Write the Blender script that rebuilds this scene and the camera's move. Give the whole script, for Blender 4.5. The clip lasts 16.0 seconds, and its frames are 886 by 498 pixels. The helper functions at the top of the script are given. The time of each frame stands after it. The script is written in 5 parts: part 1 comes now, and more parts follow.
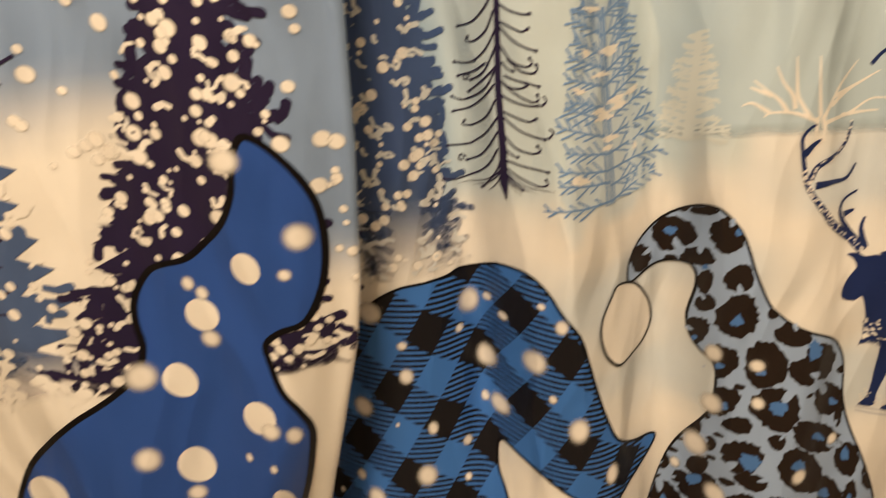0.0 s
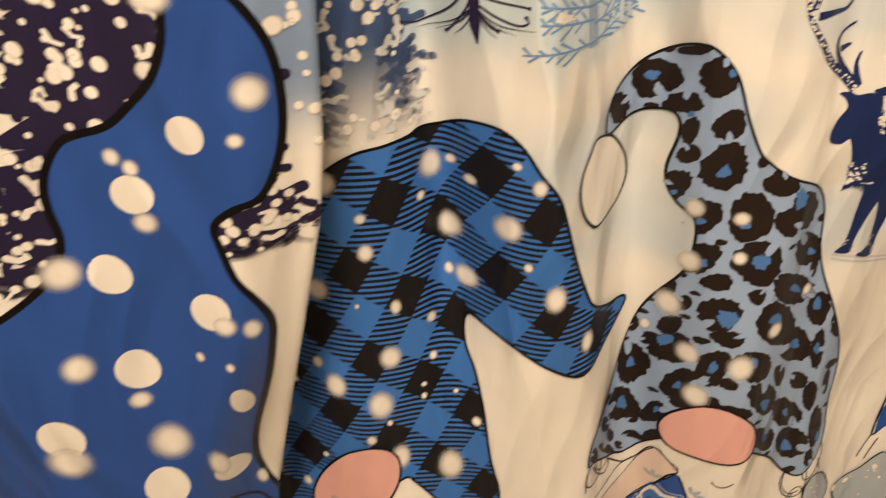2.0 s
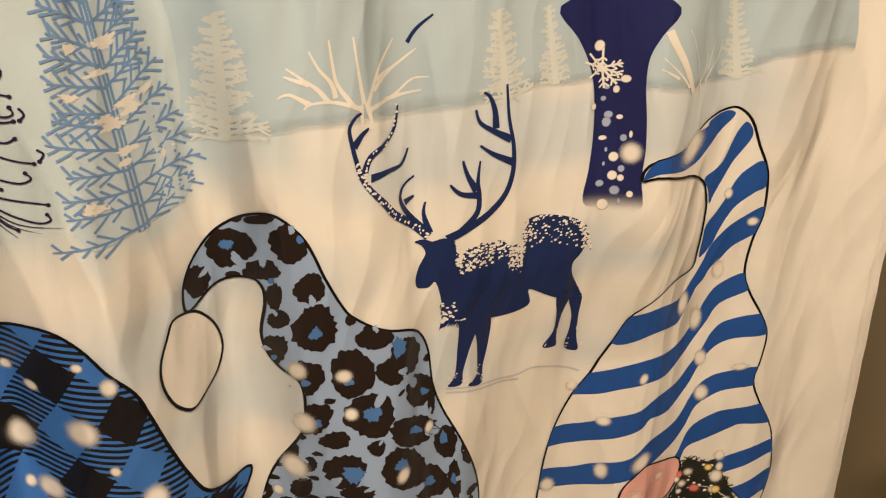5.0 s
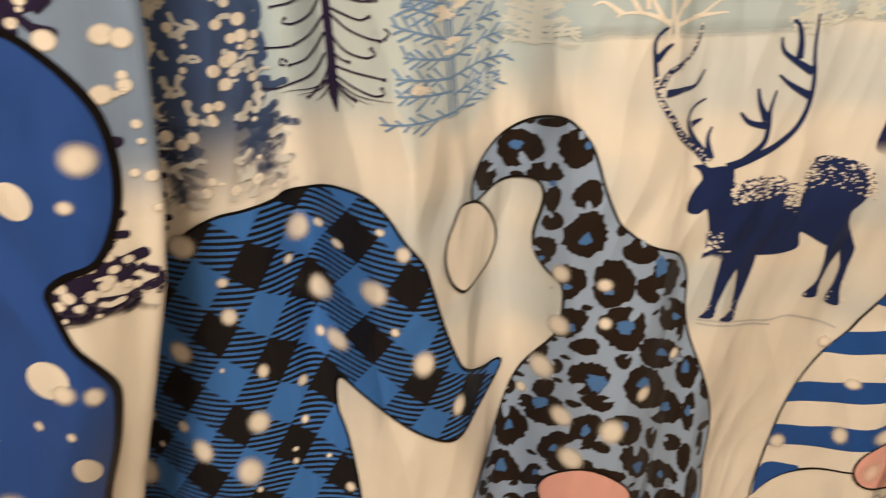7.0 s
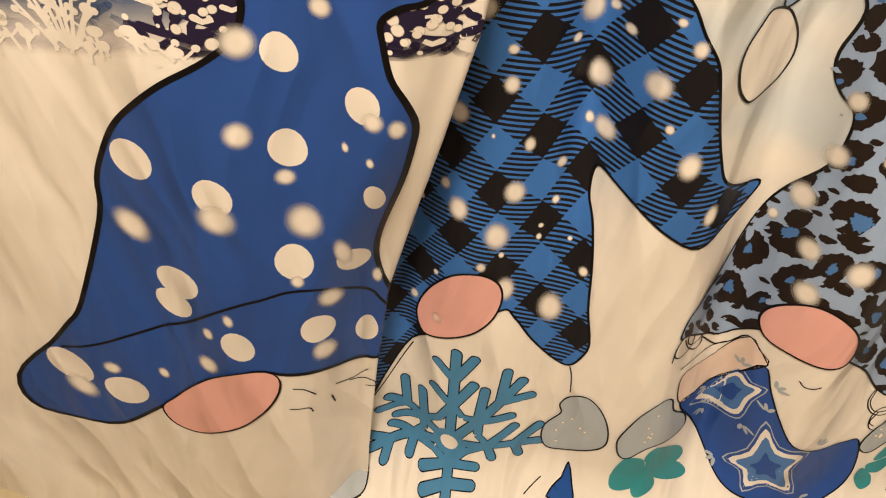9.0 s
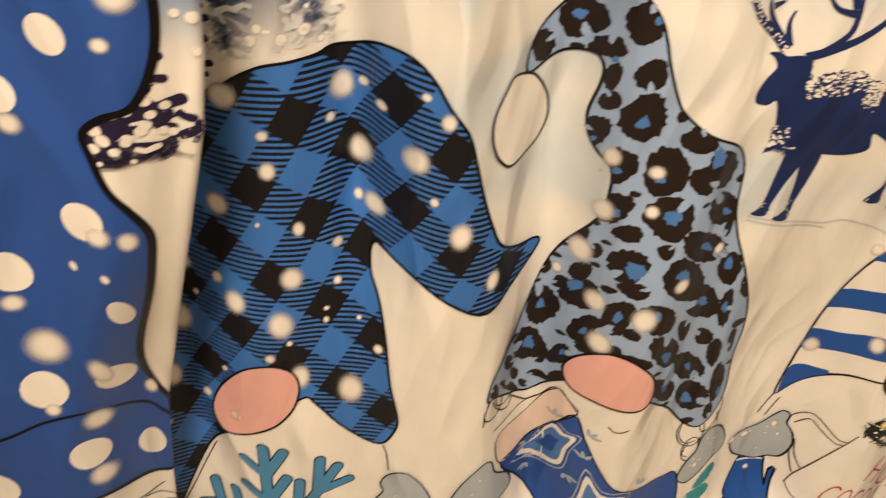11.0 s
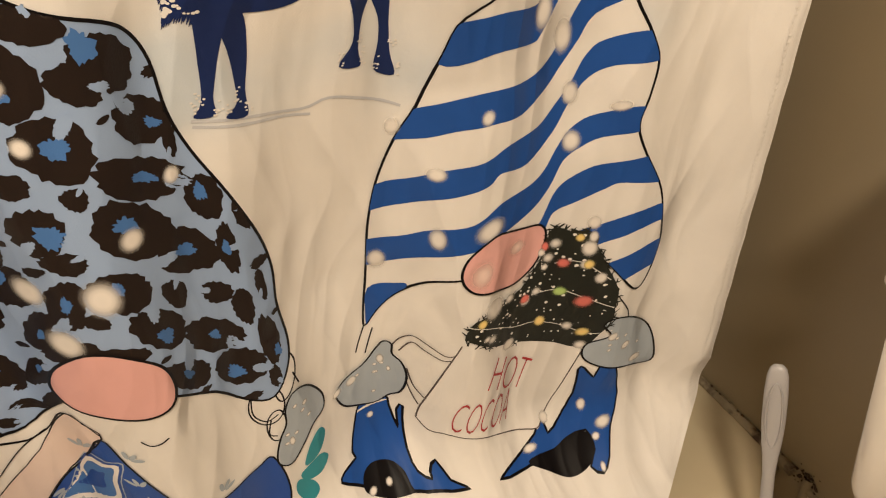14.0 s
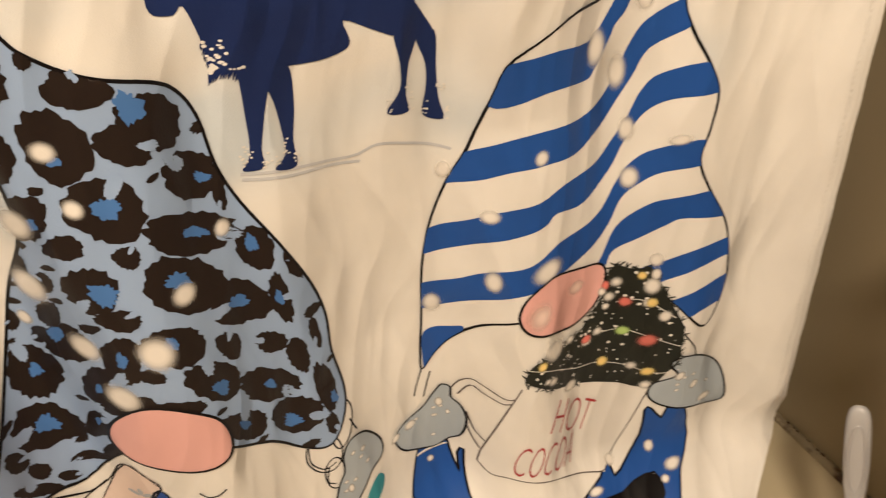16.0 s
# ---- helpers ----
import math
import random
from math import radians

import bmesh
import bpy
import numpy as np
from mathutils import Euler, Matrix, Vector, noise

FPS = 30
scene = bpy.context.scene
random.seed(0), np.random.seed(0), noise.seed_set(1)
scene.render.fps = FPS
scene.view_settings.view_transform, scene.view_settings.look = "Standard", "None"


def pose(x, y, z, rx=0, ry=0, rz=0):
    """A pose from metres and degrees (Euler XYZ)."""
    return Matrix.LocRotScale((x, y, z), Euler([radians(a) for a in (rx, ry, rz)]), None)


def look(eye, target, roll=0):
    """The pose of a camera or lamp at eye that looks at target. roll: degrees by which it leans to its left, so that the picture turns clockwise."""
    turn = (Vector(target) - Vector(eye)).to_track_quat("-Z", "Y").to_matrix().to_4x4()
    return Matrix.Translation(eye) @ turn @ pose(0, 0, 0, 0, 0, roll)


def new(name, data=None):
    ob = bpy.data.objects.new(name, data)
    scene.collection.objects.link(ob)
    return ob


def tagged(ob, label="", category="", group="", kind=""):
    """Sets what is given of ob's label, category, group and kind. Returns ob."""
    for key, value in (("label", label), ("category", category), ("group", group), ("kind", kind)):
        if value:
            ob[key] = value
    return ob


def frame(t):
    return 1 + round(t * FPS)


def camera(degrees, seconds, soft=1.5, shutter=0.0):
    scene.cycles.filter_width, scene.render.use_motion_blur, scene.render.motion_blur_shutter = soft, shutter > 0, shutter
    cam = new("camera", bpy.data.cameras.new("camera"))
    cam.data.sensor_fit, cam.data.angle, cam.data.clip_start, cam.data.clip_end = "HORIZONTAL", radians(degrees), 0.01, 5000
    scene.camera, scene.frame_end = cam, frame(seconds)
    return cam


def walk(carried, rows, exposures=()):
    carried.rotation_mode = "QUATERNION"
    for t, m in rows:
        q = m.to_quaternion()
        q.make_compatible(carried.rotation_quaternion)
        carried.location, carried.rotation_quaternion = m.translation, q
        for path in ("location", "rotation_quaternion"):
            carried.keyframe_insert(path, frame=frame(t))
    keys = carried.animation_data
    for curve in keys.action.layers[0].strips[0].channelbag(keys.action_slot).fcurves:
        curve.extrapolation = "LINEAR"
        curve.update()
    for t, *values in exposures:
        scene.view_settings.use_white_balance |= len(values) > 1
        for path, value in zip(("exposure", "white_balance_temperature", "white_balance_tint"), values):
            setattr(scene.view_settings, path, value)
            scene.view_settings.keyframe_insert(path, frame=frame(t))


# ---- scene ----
def eye(x, y, z, yaw, pitch, roll):
    """A pose from its place and its turn to the left, up, and its roll."""
    m = Euler((radians(90 + pitch), 0, radians(yaw))).to_matrix().to_4x4()
    return Matrix.Translation((x, y, z)) @ m @ pose(0, 0, 0, 0, 0, roll)


cam = camera(56.06, 16.0, soft=1.1, shutter=0.35)
walk(cam, [
    (0.0, eye(0.9002, -0.6646, 1.3047, 5.29, -19.04, -5.86)),
    (0.5, eye(0.8543, -0.6846, 1.3011, 9.07, -24.94, -5.74)),
    (1.0, eye(0.8486, -0.6180, 1.2984, 9.33, -30.16, -5.65)),
    (1.5, eye(0.8115, -0.6079, 1.2799, 4.00, -30.29, -6.00)),
    (2.0, eye(0.8401, -0.5901, 1.2745, -1.78, -28.74, -5.93)),
    (2.5, eye(0.9098, -0.5556, 1.2865, -7.04, -27.96, -5.29)),
    (3.0, eye(0.9229, -0.5293, 1.3188, -18.06, -28.44, -4.42)),
    (3.5, eye(0.9651, -0.5388, 1.3107, -22.67, -26.06, -3.92)),
    (3.7, eye(0.9719, -0.5395, 1.3133, -24.14, -25.76, -3.70)),
    (5.8, eye(0.9368, -0.5698, 1.2810, -20.60, -23.57, -4.21)),
    (6.0, eye(0.9293, -0.5625, 1.2728, -19.86, -23.62, -3.85)),
    (6.5, eye(0.9510, -0.5510, 1.2809, -13.61, -26.67, -2.53)),
    (7.0, eye(0.8966, -0.5934, 1.2813, -6.81, -25.61, -3.08)),
    (7.5, eye(0.8780, -0.6060, 1.2934, 3.02, -30.06, -2.80)),
    (8.0, eye(0.8689, -0.6145, 1.2743, 9.73, -35.13, -1.50)),
    (8.2, eye(0.8427, -0.6245, 1.2637, 9.11, -36.02, -0.57)),
    (10.3, eye(0.8263, -0.6062, 1.2645, 6.72, -37.95, 0.11)),
    (10.5, eye(0.8352, -0.5884, 1.2689, 2.74, -37.31, 0.55)),
    (11.0, eye(0.8966, -0.5724, 1.2756, -3.44, -34.82, 0.26)),
    (11.5, eye(0.9328, -0.5610, 1.2818, -10.06, -33.08, -0.74)),
    (12.0, eye(0.9795, -0.5553, 1.2732, -15.17, -32.74, -2.06)),
    (12.5, eye(1.0146, -0.5462, 1.2598, -17.99, -33.95, -3.22)),
    (13.0, eye(1.0296, -0.5459, 1.2562, -20.17, -35.12, -4.27)),
    (13.5, eye(1.0836, -0.5095, 1.2336, -22.41, -36.48, -4.12)),
    (14.0, eye(1.1370, -0.4673, 1.1465, -24.63, -38.42, -2.98)),
    (14.5, eye(1.1310, -0.4665, 1.1534, -25.16, -38.65, -2.89)),
    (15.0, eye(1.1300, -0.4714, 1.1606, -25.75, -38.15, -3.05)),
    (15.5, eye(1.1347, -0.4638, 1.1615, -25.91, -37.35, -3.52)),
    (16.0, eye(1.1519, -0.4532, 1.1488, -19.28, -36.30, -7.58)),
], exposures=[
    (0.0, -0.22, 7000, 10), (1.5, 0.02, 6500, 10), (3.5, -0.20, 6600, 10), (6.5, -0.16, 6450, 10),
    (8.0, -0.02, 6450, 10), (11.0, 0.10, 6450, 10), (13.0, -0.14, 6350, 10), (16.0, 0.09, 6300, 10)])

# ---- world and lights ----
world = bpy.data.worlds.new("world")
scene.world = world
world.use_nodes = True
world.node_tree.nodes["Background"].inputs[0].default_value = (1.0, 0.85, 0.68, 1)
world.node_tree.nodes["Background"].inputs[1].default_value = 0.02


def area_lamp(name, at, to, size, size_y, power, colour):
    data = bpy.data.lights.new(name, "AREA")
    data.shape, data.size, data.size_y, data.energy, data.color = "RECTANGLE", size, size_y, power, colour
    ob = new(name, data)
    ob.matrix_world = look(at, to)
    return ob


area_lamp("ceiling_lamp", (0.84, -1.22, 2.30), (1.0, 0.0, 0.92), 0.26, 0.26, 36.0, (1.0, 0.815, 0.60))


# ---- materials ----
def material(name, colour, rough=0.6, bump=0.0, bump_scale=200.0, vary=0.08, vary_scale=6.0, metal=0.0, sheen=0.0, stretch=(1, 1, 1), coat=0.0):
    m = bpy.data.materials.new(name)
    m.use_nodes = True
    nt = m.node_tree
    b = nt.nodes["Principled BSDF"]
    b.inputs["Roughness"].default_value = rough
    b.inputs["Metallic"].default_value = metal
    b.inputs["Sheen Weight"].default_value = sheen
    b.inputs["Coat Weight"].default_value = coat
    tc = nt.nodes.new("ShaderNodeTexCoord")
    mp = nt.nodes.new("ShaderNodeMapping")
    mp.inputs["Scale"].default_value = stretch
    nt.links.new(tc.outputs["Object"], mp.inputs[0])
    n = nt.nodes.new("ShaderNodeTexNoise")
    n.inputs["Scale"].default_value = vary_scale
    n.inputs["Detail"].default_value = 5
    nt.links.new(mp.outputs[0], n.inputs["Vector"])
    r = nt.nodes.new("ShaderNodeMapRange")
    r.inputs["To Min"].default_value, r.inputs["To Max"].default_value = 1 - vary, 1 + vary
    nt.links.new(n.outputs["Fac"], r.inputs["Value"])
    mul = nt.nodes.new("ShaderNodeMix")
    mul.data_type, mul.blend_type = "RGBA", "MULTIPLY"
    mul.inputs["Factor"].default_value = 1
    mul.inputs["A"].default_value = (*colour, 1)
    nt.links.new(r.outputs[0], mul.inputs["B"])
    nt.links.new(mul.outputs["Result"], b.inputs["Base Color"])
    if bump:
        n2 = nt.nodes.new("ShaderNodeTexNoise")
        n2.inputs["Scale"].default_value = bump_scale
        n2.inputs["Detail"].default_value = 3
        nt.links.new(mp.outputs[0], n2.inputs["Vector"])
        bp = nt.nodes.new("ShaderNodeBump")
        bp.inputs["Strength"].default_value, bp.inputs["Distance"].default_value = bump, 0.002
        nt.links.new(n2.outputs["Fac"], bp.inputs["Height"])
        nt.links.new(bp.outputs[0], b.inputs["Normal"])
    m["mix"] = mul.name
    return m


def colour_socket(m):
    return m.node_tree.nodes[m["mix"]].inputs["A"]


def ink(name, colour):
    """Printed polyester: an ink on the same woven satin as the cloth."""
    m = material(name, colour, 0.40, 0.10, 900, 0.05, 30)
    nt = m.node_tree
    shader = nt.nodes["Principled BSDF"]
    shader.inputs["Specular IOR Level"].default_value = 0.12
    geo = nt.nodes.new("ShaderNodeTexCoord")
    warp = nt.nodes.new("ShaderNodeTexNoise")
    warp.inputs["Scale"].default_value, warp.inputs["Detail"].default_value = 4, 2
    nt.links.new(geo.outputs["Object"], warp.inputs["Vector"])
    bent = nt.nodes.new("ShaderNodeVectorMath")
    bent.operation = "MULTIPLY_ADD"
    bent.inputs[1].default_value = (0.09, 0, 0.09)
    nt.links.new(warp.outputs["Color"], bent.inputs[0])
    nt.links.new(geo.outputs["Object"], bent.inputs[2])
    total = None
    for size, turn, weight in (((13, 0, 1.1), 0.06, 1.0), ((26, 0, 2.6), -0.12, 0.45), ((44, 0, 6), 0.2, 0.2)):
        mp, fold, share = nt.nodes.new("ShaderNodeMapping"), nt.nodes.new("ShaderNodeTexVoronoi"), nt.nodes.new("ShaderNodeMath")
        mp.vector_type = "TEXTURE"
        mp.inputs["Rotation"].default_value = (0, turn, 0)
        mp.inputs["Scale"].default_value = (1 / size[0], 1, 1 / size[2])
        flat = nt.nodes.new("ShaderNodeVectorMath")
        flat.operation = "MULTIPLY"
        flat.inputs[1].default_value = (1, 0, 1)
        nt.links.new(bent.outputs[0], flat.inputs[0])
        nt.links.new(flat.outputs[0], mp.inputs[0])
        fold.feature = "SMOOTH_F1"
        fold.inputs["Smoothness"].default_value = 0.18
        fold.inputs["Scale"].default_value = 1.0
        nt.links.new(mp.outputs[0], fold.inputs["Vector"])
        share.operation = "MULTIPLY_ADD"
        share.inputs[1].default_value, share.inputs[2].default_value = weight, 0.0
        nt.links.new(fold.outputs["Distance"], share.inputs[0])
        if total:
            nt.links.new(total, share.inputs[2])
        total = share.outputs[0]
    bp = nt.nodes.new("ShaderNodeBump")
    bp.inputs["Strength"].default_value, bp.inputs["Distance"].default_value = 0.9, 0.024
    nt.links.new(total, bp.inputs["Height"])
    nt.links.new(shader.inputs["Normal"].links[0].from_socket, bp.inputs["Normal"])
    nt.links.new(bp.outputs[0], shader.inputs["Normal"])
    return m


CLOTH = ink("white_polyester", (0.80, 0.77, 0.74))
BLACK = ink("black_ink", (0.006, 0.005, 0.006))
BROWN = ink("brown_black_ink", (0.021, 0.014, 0.012))
ROYAL = ink("royal_blue_ink", (0.027, 0.082, 0.34))
STRIPE = ink("stripe_blue_ink", (0.020, 0.085, 0.35))
NAVY = ink("navy_ink", (0.014, 0.027, 0.108))
PLUM = ink("dark_plum_ink", (0.025, 0.018, 0.055))
LEO = ink("pale_blue_ink", (0.31, 0.42, 0.64))
MID = ink("mid_blue_ink", (0.075, 0.19, 0.48))
PINK = ink("pink_ink", (0.78, 0.43, 0.405))
WHITE = ink("white_ink", (0.80, 0.77, 0.74))
GREY = ink("grey_blue_ink", (0.40, 0.455, 0.52))
PLAID = ink("plaid_ink", (0.05, 0.19, 0.52))
# beside the tub the dimmer light is worked into this darker wall colour
DIM_WALL = material("dimmed_surround", (0.30, 0.245, 0.16), 0.45, 0.15, 60, 0.05, 3)
# lighter on the unseen walls, so that they bounce more light
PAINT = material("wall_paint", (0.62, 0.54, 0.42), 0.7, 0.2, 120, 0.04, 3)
CEILING = material("ceiling_paint", (0.78, 0.73, 0.66), 0.8, 0.2, 150, 0.03, 3)
TUB = material("tub_enamel", (0.56, 0.48, 0.33), 0.25, 0.03, 40, 0.06, 5, coat=0.3)
TILE = material("skirting_tile", (0.66, 0.60, 0.50), 0.3, 0.05, 60, 0.06, 9)
PORCELAIN = material("porcelain", (0.78, 0.72, 0.64), 0.15, 0.0, 40, 0.02, 4, coat=0.5)
PLASTIC = material("white_plastic", (0.44, 0.43, 0.44), 0.35, 0.02, 300, 0.03, 20)
FLOOR = material("floor_vinyl", (0.34, 0.29, 0.22), 0.5, 0.1, 80, 0.12, 8)


# ---- building helpers ----
def link(name, bm, mat, parent=None, label="", smooth=True):
    me = bpy.data.meshes.new(name)
    bm.to_mesh(me)
    bm.free()
    me.materials.append(mat)
    if smooth:
        me.shade_smooth()
    ob = new(name, me)
    if parent:
        ob.parent = parent
    if label:
        tagged(ob, label)
    return ob


part = link


def box(bm, x0, x1, y0, y1, z0, z1):
    made = bmesh.ops.create_cube(bm, size=1)["verts"]
    for v in made:
        v.co = Vector((x0 + (v.co.x + 0.5) * (x1 - x0), y0 + (v.co.y + 0.5) * (y1 - y0), z0 + (v.co.z + 0.5) * (z1 - z0)))
    return made


def slab(name, x0, x1, y0, y1, z0, z1, mat, label, category, kind="structure", bevel=0.0, parent=None):
    bm = bmesh.new()
    box(bm, x0, x1, y0, y1, z0, z1)
    if bevel:
        bmesh.ops.bevel(bm, geom=bm.edges[:], offset=bevel, segments=3, profile=0.5, affect="EDGES")
    ob = link(name, bm, mat, parent, smooth=False)
    if parent is None:
        tagged(ob, label, category, kind=kind)
    return ob


# ---- the room ----
WX = 1.712
slab("floor", -0.5, 2.0, -1.9, 1.0, -0.1, 0.0, FLOOR, "brownish vinyl bathroom floor", "floor")
slab("ceiling", -0.5, 2.0, -1.9, 1.0, 2.4, 2.5, CEILING, "plain painted bathroom ceiling", "ceiling")
slab("wall_east", WX + 0.0010, 2.0, -1.9, 1.0, 0, 2.4, DIM_WALL, "beige painted wall beside the tub", "wall")
slab("wall_west", -0.5, -0.1, -1.9, 1.0, 0, 2.4, PAINT, "beige painted wall at the far tub end", "wall")
slab("wall_north", -0.1, WX + 0.0010, 0.72, 1.0, 0, 2.4, DIM_WALL, "beige tub surround wall", "wall")
slab("tile_base", WX - 0.002, WX + 0.0010, -1.6, -0.142, 0, 0.352, TILE, "off-white tiled skirting along the beige wall", "skirting", bevel=0.001)
slab("wall_south", -0.1, WX + 0.0010, -1.9, -1.6, 0, 2.4, PAINT, "beige painted bathroom wall", "wall")


# ---- the shower curtain ----
def smooth(a, b, x):
    """Rises softly from 0 at a to 1 at b."""
    t = min(1, max(0, (x - a) / (b - a)))
    return t * t * (3 - 2 * t)


FOLDS = [(0.26, 0.0, 0.045, 0.02, 0),
         (0.41, 0.03, 0.055, -0.016, 0),
         (0.7, 0.02, 0.034, 0.022, 0),
         (0.79, 0.0, 0.045, -0.01, 0),
         (0.86, 0.0, 0.028, 0.034, 1),
         (0.937, 0.0, 0.044, -0.023, 0),
         (1.023, -0.03, 0.038, 0.046, 0),
         (1.122, 0.0, 0.044, -0.012, 0),
         (1.172, 0.0, 0.03, 0.012, 0),
         (1.262, -0.06, 0.062, 0.058, -1),
         (1.325, 0.0, 0.03, 0.014, 0),
         (1.364, 0.0, 0.044, -0.036, 2),
         (1.368, 0.0, 0.044, -0.013, -1),
         (1.443, 0.02, 0.03, 0.008, 0),
         (1.52, 0.0, 0.048, -0.018, 0),
         (1.622, 0.0, 0.038, -0.05, 0)]


rnd = random.Random(5)
CREASES = [(-0.05 + 1.62 * (i + 0.8 * rnd.random()) / 44, 0.36 * (rnd.random() - 0.5) * (2 if i % 4 == 0 else 0.5), rnd.choice((-1, 1)) * (0.0028 + 0.0052 * rnd.random() ** 1.5),
            0.013 + 0.012 * rnd.random(), 0.5 + 0.75 * rnd.random(), 0.10 + 0.25 * rnd.random()) for i in range(44)]


def creases(x, z):
    """Sharp little pleats left from the folded cloth."""
    y = 0.0
    for c, lean, a, w, mid, tall in CREASES:
        d = abs(x - c - lean * (z - mid))
        if d < 4 * w and abs(z - mid) < 1.6 * tall:
            y += a * math.exp(0.5 - math.sqrt(d * d + 0.00011) / w) * math.exp(-((z - mid) / tall) ** 2)
    return y


def depth(x, z):
    y = -0.012 - (0.09 if z > 0.935 else 0.045) * (z - 0.935)
    for c, lean, w, a, where in FOLDS:
        g = 1.0
        if where == 1:
            g = min(1, max(0, (z - 0.76) / 0.22))
        if where == 2:
            g = min(1, max(0, (z - 0.88) / 0.15))
        if where == -1:
            g = min(1, max(0, (1.0 - z) / 0.30))
        g *= min(1, max(0.25, (z - 0.30) / 0.22))
        y += a * g * math.exp(-(((x - c - lean * (z - 0.94)) / w) ** 2))
    y += creases(x, z)
    t = min(1, max(0, (0.50 - z) / 0.135))
    return y * (1 - t * t) - 0.152 * t * t


FRONT_EDGE = [(0.40, 0.640), (0.50, 0.650), (0.66, 0.672), (0.77, 0.690), (0.87, 0.720), (0.96, 0.748), (1.05, 0.775), (1.10, 0.785), (1.20, 0.797), (2.0, 0.86)]


def front_edge(v):
    """How far across the front panel's folded edge reaches, v up."""
    return float(np.interp(v, [a for a, _ in FRONT_EDGE], [b for _, b in FRONT_EDGE]))


def panel_depth(x, z, edge):
    """The panel that hangs forward over the rest: nearly flat, rounding back at its edge."""
    y = -0.148 - 0.15 * (z - 1.0) + 0.006 * math.sin(x * 19 + 1.2 * z) + 0.003 * math.sin(x * 43 - 2.1 * z + 1)
    return y + creases(x - 0.02, z) + (0.022 + 0.026 * smooth(1.0, 0.8, z)) * smooth(edge - 0.05 - 0.03 * smooth(1.0, 0.8, z), edge, x) ** 2


def spot(u, v):
    """Where the cloth's point u across, v up comes to hang; it falls outside the tub, and one panel of it laps forward over a deep pleat."""
    edge = front_edge(v)
    if u < edge - 0.11:
        return Vector((u + 0.11, panel_depth(u + 0.11, v, edge), v))
    if u < edge - 0.05:
        t = (u - edge + 0.11) / 0.06
        k = t * t * (3 - 2 * t)
        y0, y1 = panel_depth(edge, v, edge), depth(edge - 0.05, v)
        return Vector((edge - 0.05 * k + 0.016 * math.sin(math.pi * min(1, t * 1.6)) * (1 - t), y0 + (y1 - y0) * k, v))
    pull = max(0, (0.475 - v) / 0.085)
    side = min(1, max(0, (u - 1.46) / 0.164))
    return Vector((u - 0.085 * min(pull, 1.5) ** 2 * side * side * (3 - 2 * side), depth(u, v), v))


def cloth_point(u, v, layer):
    p = spot(u, v)
    n = (spot(u + 0.002, v) - spot(u - 0.002, v)).cross(spot(u, v + 0.002) - spot(u, v - 0.002))
    n.normalize()
    return p + n * (0.0003 + 0.00026 * layer)


def curve(points, closed=True, step=4):
    """A smooth line through the points (millimetres), in metres."""
    n, out = len(points), []
    last = n if closed else n - 1
    for i in range(last):
        p0, p1 = points[(i - 1) % n if closed else max(i - 1, 0)], points[i]
        p2, p3 = points[(i + 1) % n], points[(i + 2) % n if closed else min(i + 2, n - 1)]
        for k in range(step):
            t = k / step
            out.append(tuple(0.0005 * (2 * b + (c - a) * t + (2 * a - 5 * b + 4 * c - d) * t * t + (3 * b - a - 3 * c + d) * t ** 3)
                             for a, b, c, d in zip(p0, p1, p2, p3)))
    if not closed:
        out.append((points[-1][0] / 1000, points[-1][1] / 1000))
    return out


from mathutils import geometry


def even(line, step=0.004, closed=False):
    """The line with points no further apart than step."""
    out, n = [], len(line)
    for i in range(n if closed else n - 1):
        (x0, z0), (x1, z1) = line[i], line[(i + 1) % n]
        k = max(1, math.ceil(math.hypot(x1 - x0, z1 - z0) / step))
        out += [(x0 + (x1 - x0) * j / k, z0 + (z1 - z0) * j / k) for j in range(k)]
    return out if closed else out + [line[-1]]


def inside(p, poly):
    odd, j = False, len(poly) - 1
    for i in range(len(poly)):
        (xi, zi), (xj, zj) = poly[i], poly[j]
        if (zi > p[1]) != (zj > p[1]) and p[0] < (xj - xi) * (p[1] - zi) / (zj - zi) + xi:
            odd = not odd
        j = i
    return odd


def kept(line, poly):
    """The line with what lies outside poly drawn back onto its edge."""
    rim = even(poly, 0.002, True)
    return [p if inside(p, poly) else min(rim, key=lambda q: (q[0] - p[0]) ** 2 + (q[1] - p[1]) ** 2) for p in line]


def fade_by(bm, how):
    """Lets the print thin out: how gives its strength at a point."""
    lay = bm.verts.layers.float.new("fade")
    for v in bm.verts:
        v[lay] = min(1, max(0, how(v.co.x, v.co.z)))


def fill(name, outline, mat, layer, parent, label="", cell=0.004, fade=None):
    """A printed patch: an outline filled with a fine mesh that follows the folds."""
    outline = even(outline, 0.004, True)
    xs, zs = [p[0] for p in outline], [p[1] for p in outline]
    pts = [Vector(p) for p in outline]
    n = len(pts)
    x = min(xs) + cell
    while x < max(xs):
        z = min(zs) + cell
        while z < max(zs):
            pts.append(Vector((x, z)))
            z += cell * 1.5
        x += cell
    verts, _, faces, *_ = geometry.delaunay_2d_cdt(pts, [], [list(range(n))], 1, 1e-6)
    bm = bmesh.new()
    vs = [bm.verts.new(cloth_point(v.x, v.y, layer)) for v in verts]
    for f in faces:
        try:
            bm.faces.new([vs[i] for i in f])
        except ValueError:
            pass
    bmesh.ops.recalc_face_normals(bm, faces=bm.faces[:])
    bmesh.ops.delete(bm, geom=[v for v in bm.verts if not v.link_faces], context="VERTS")
    if fade:
        fade_by(bm, fade)
    return part(name, bm, mat, parent, label)


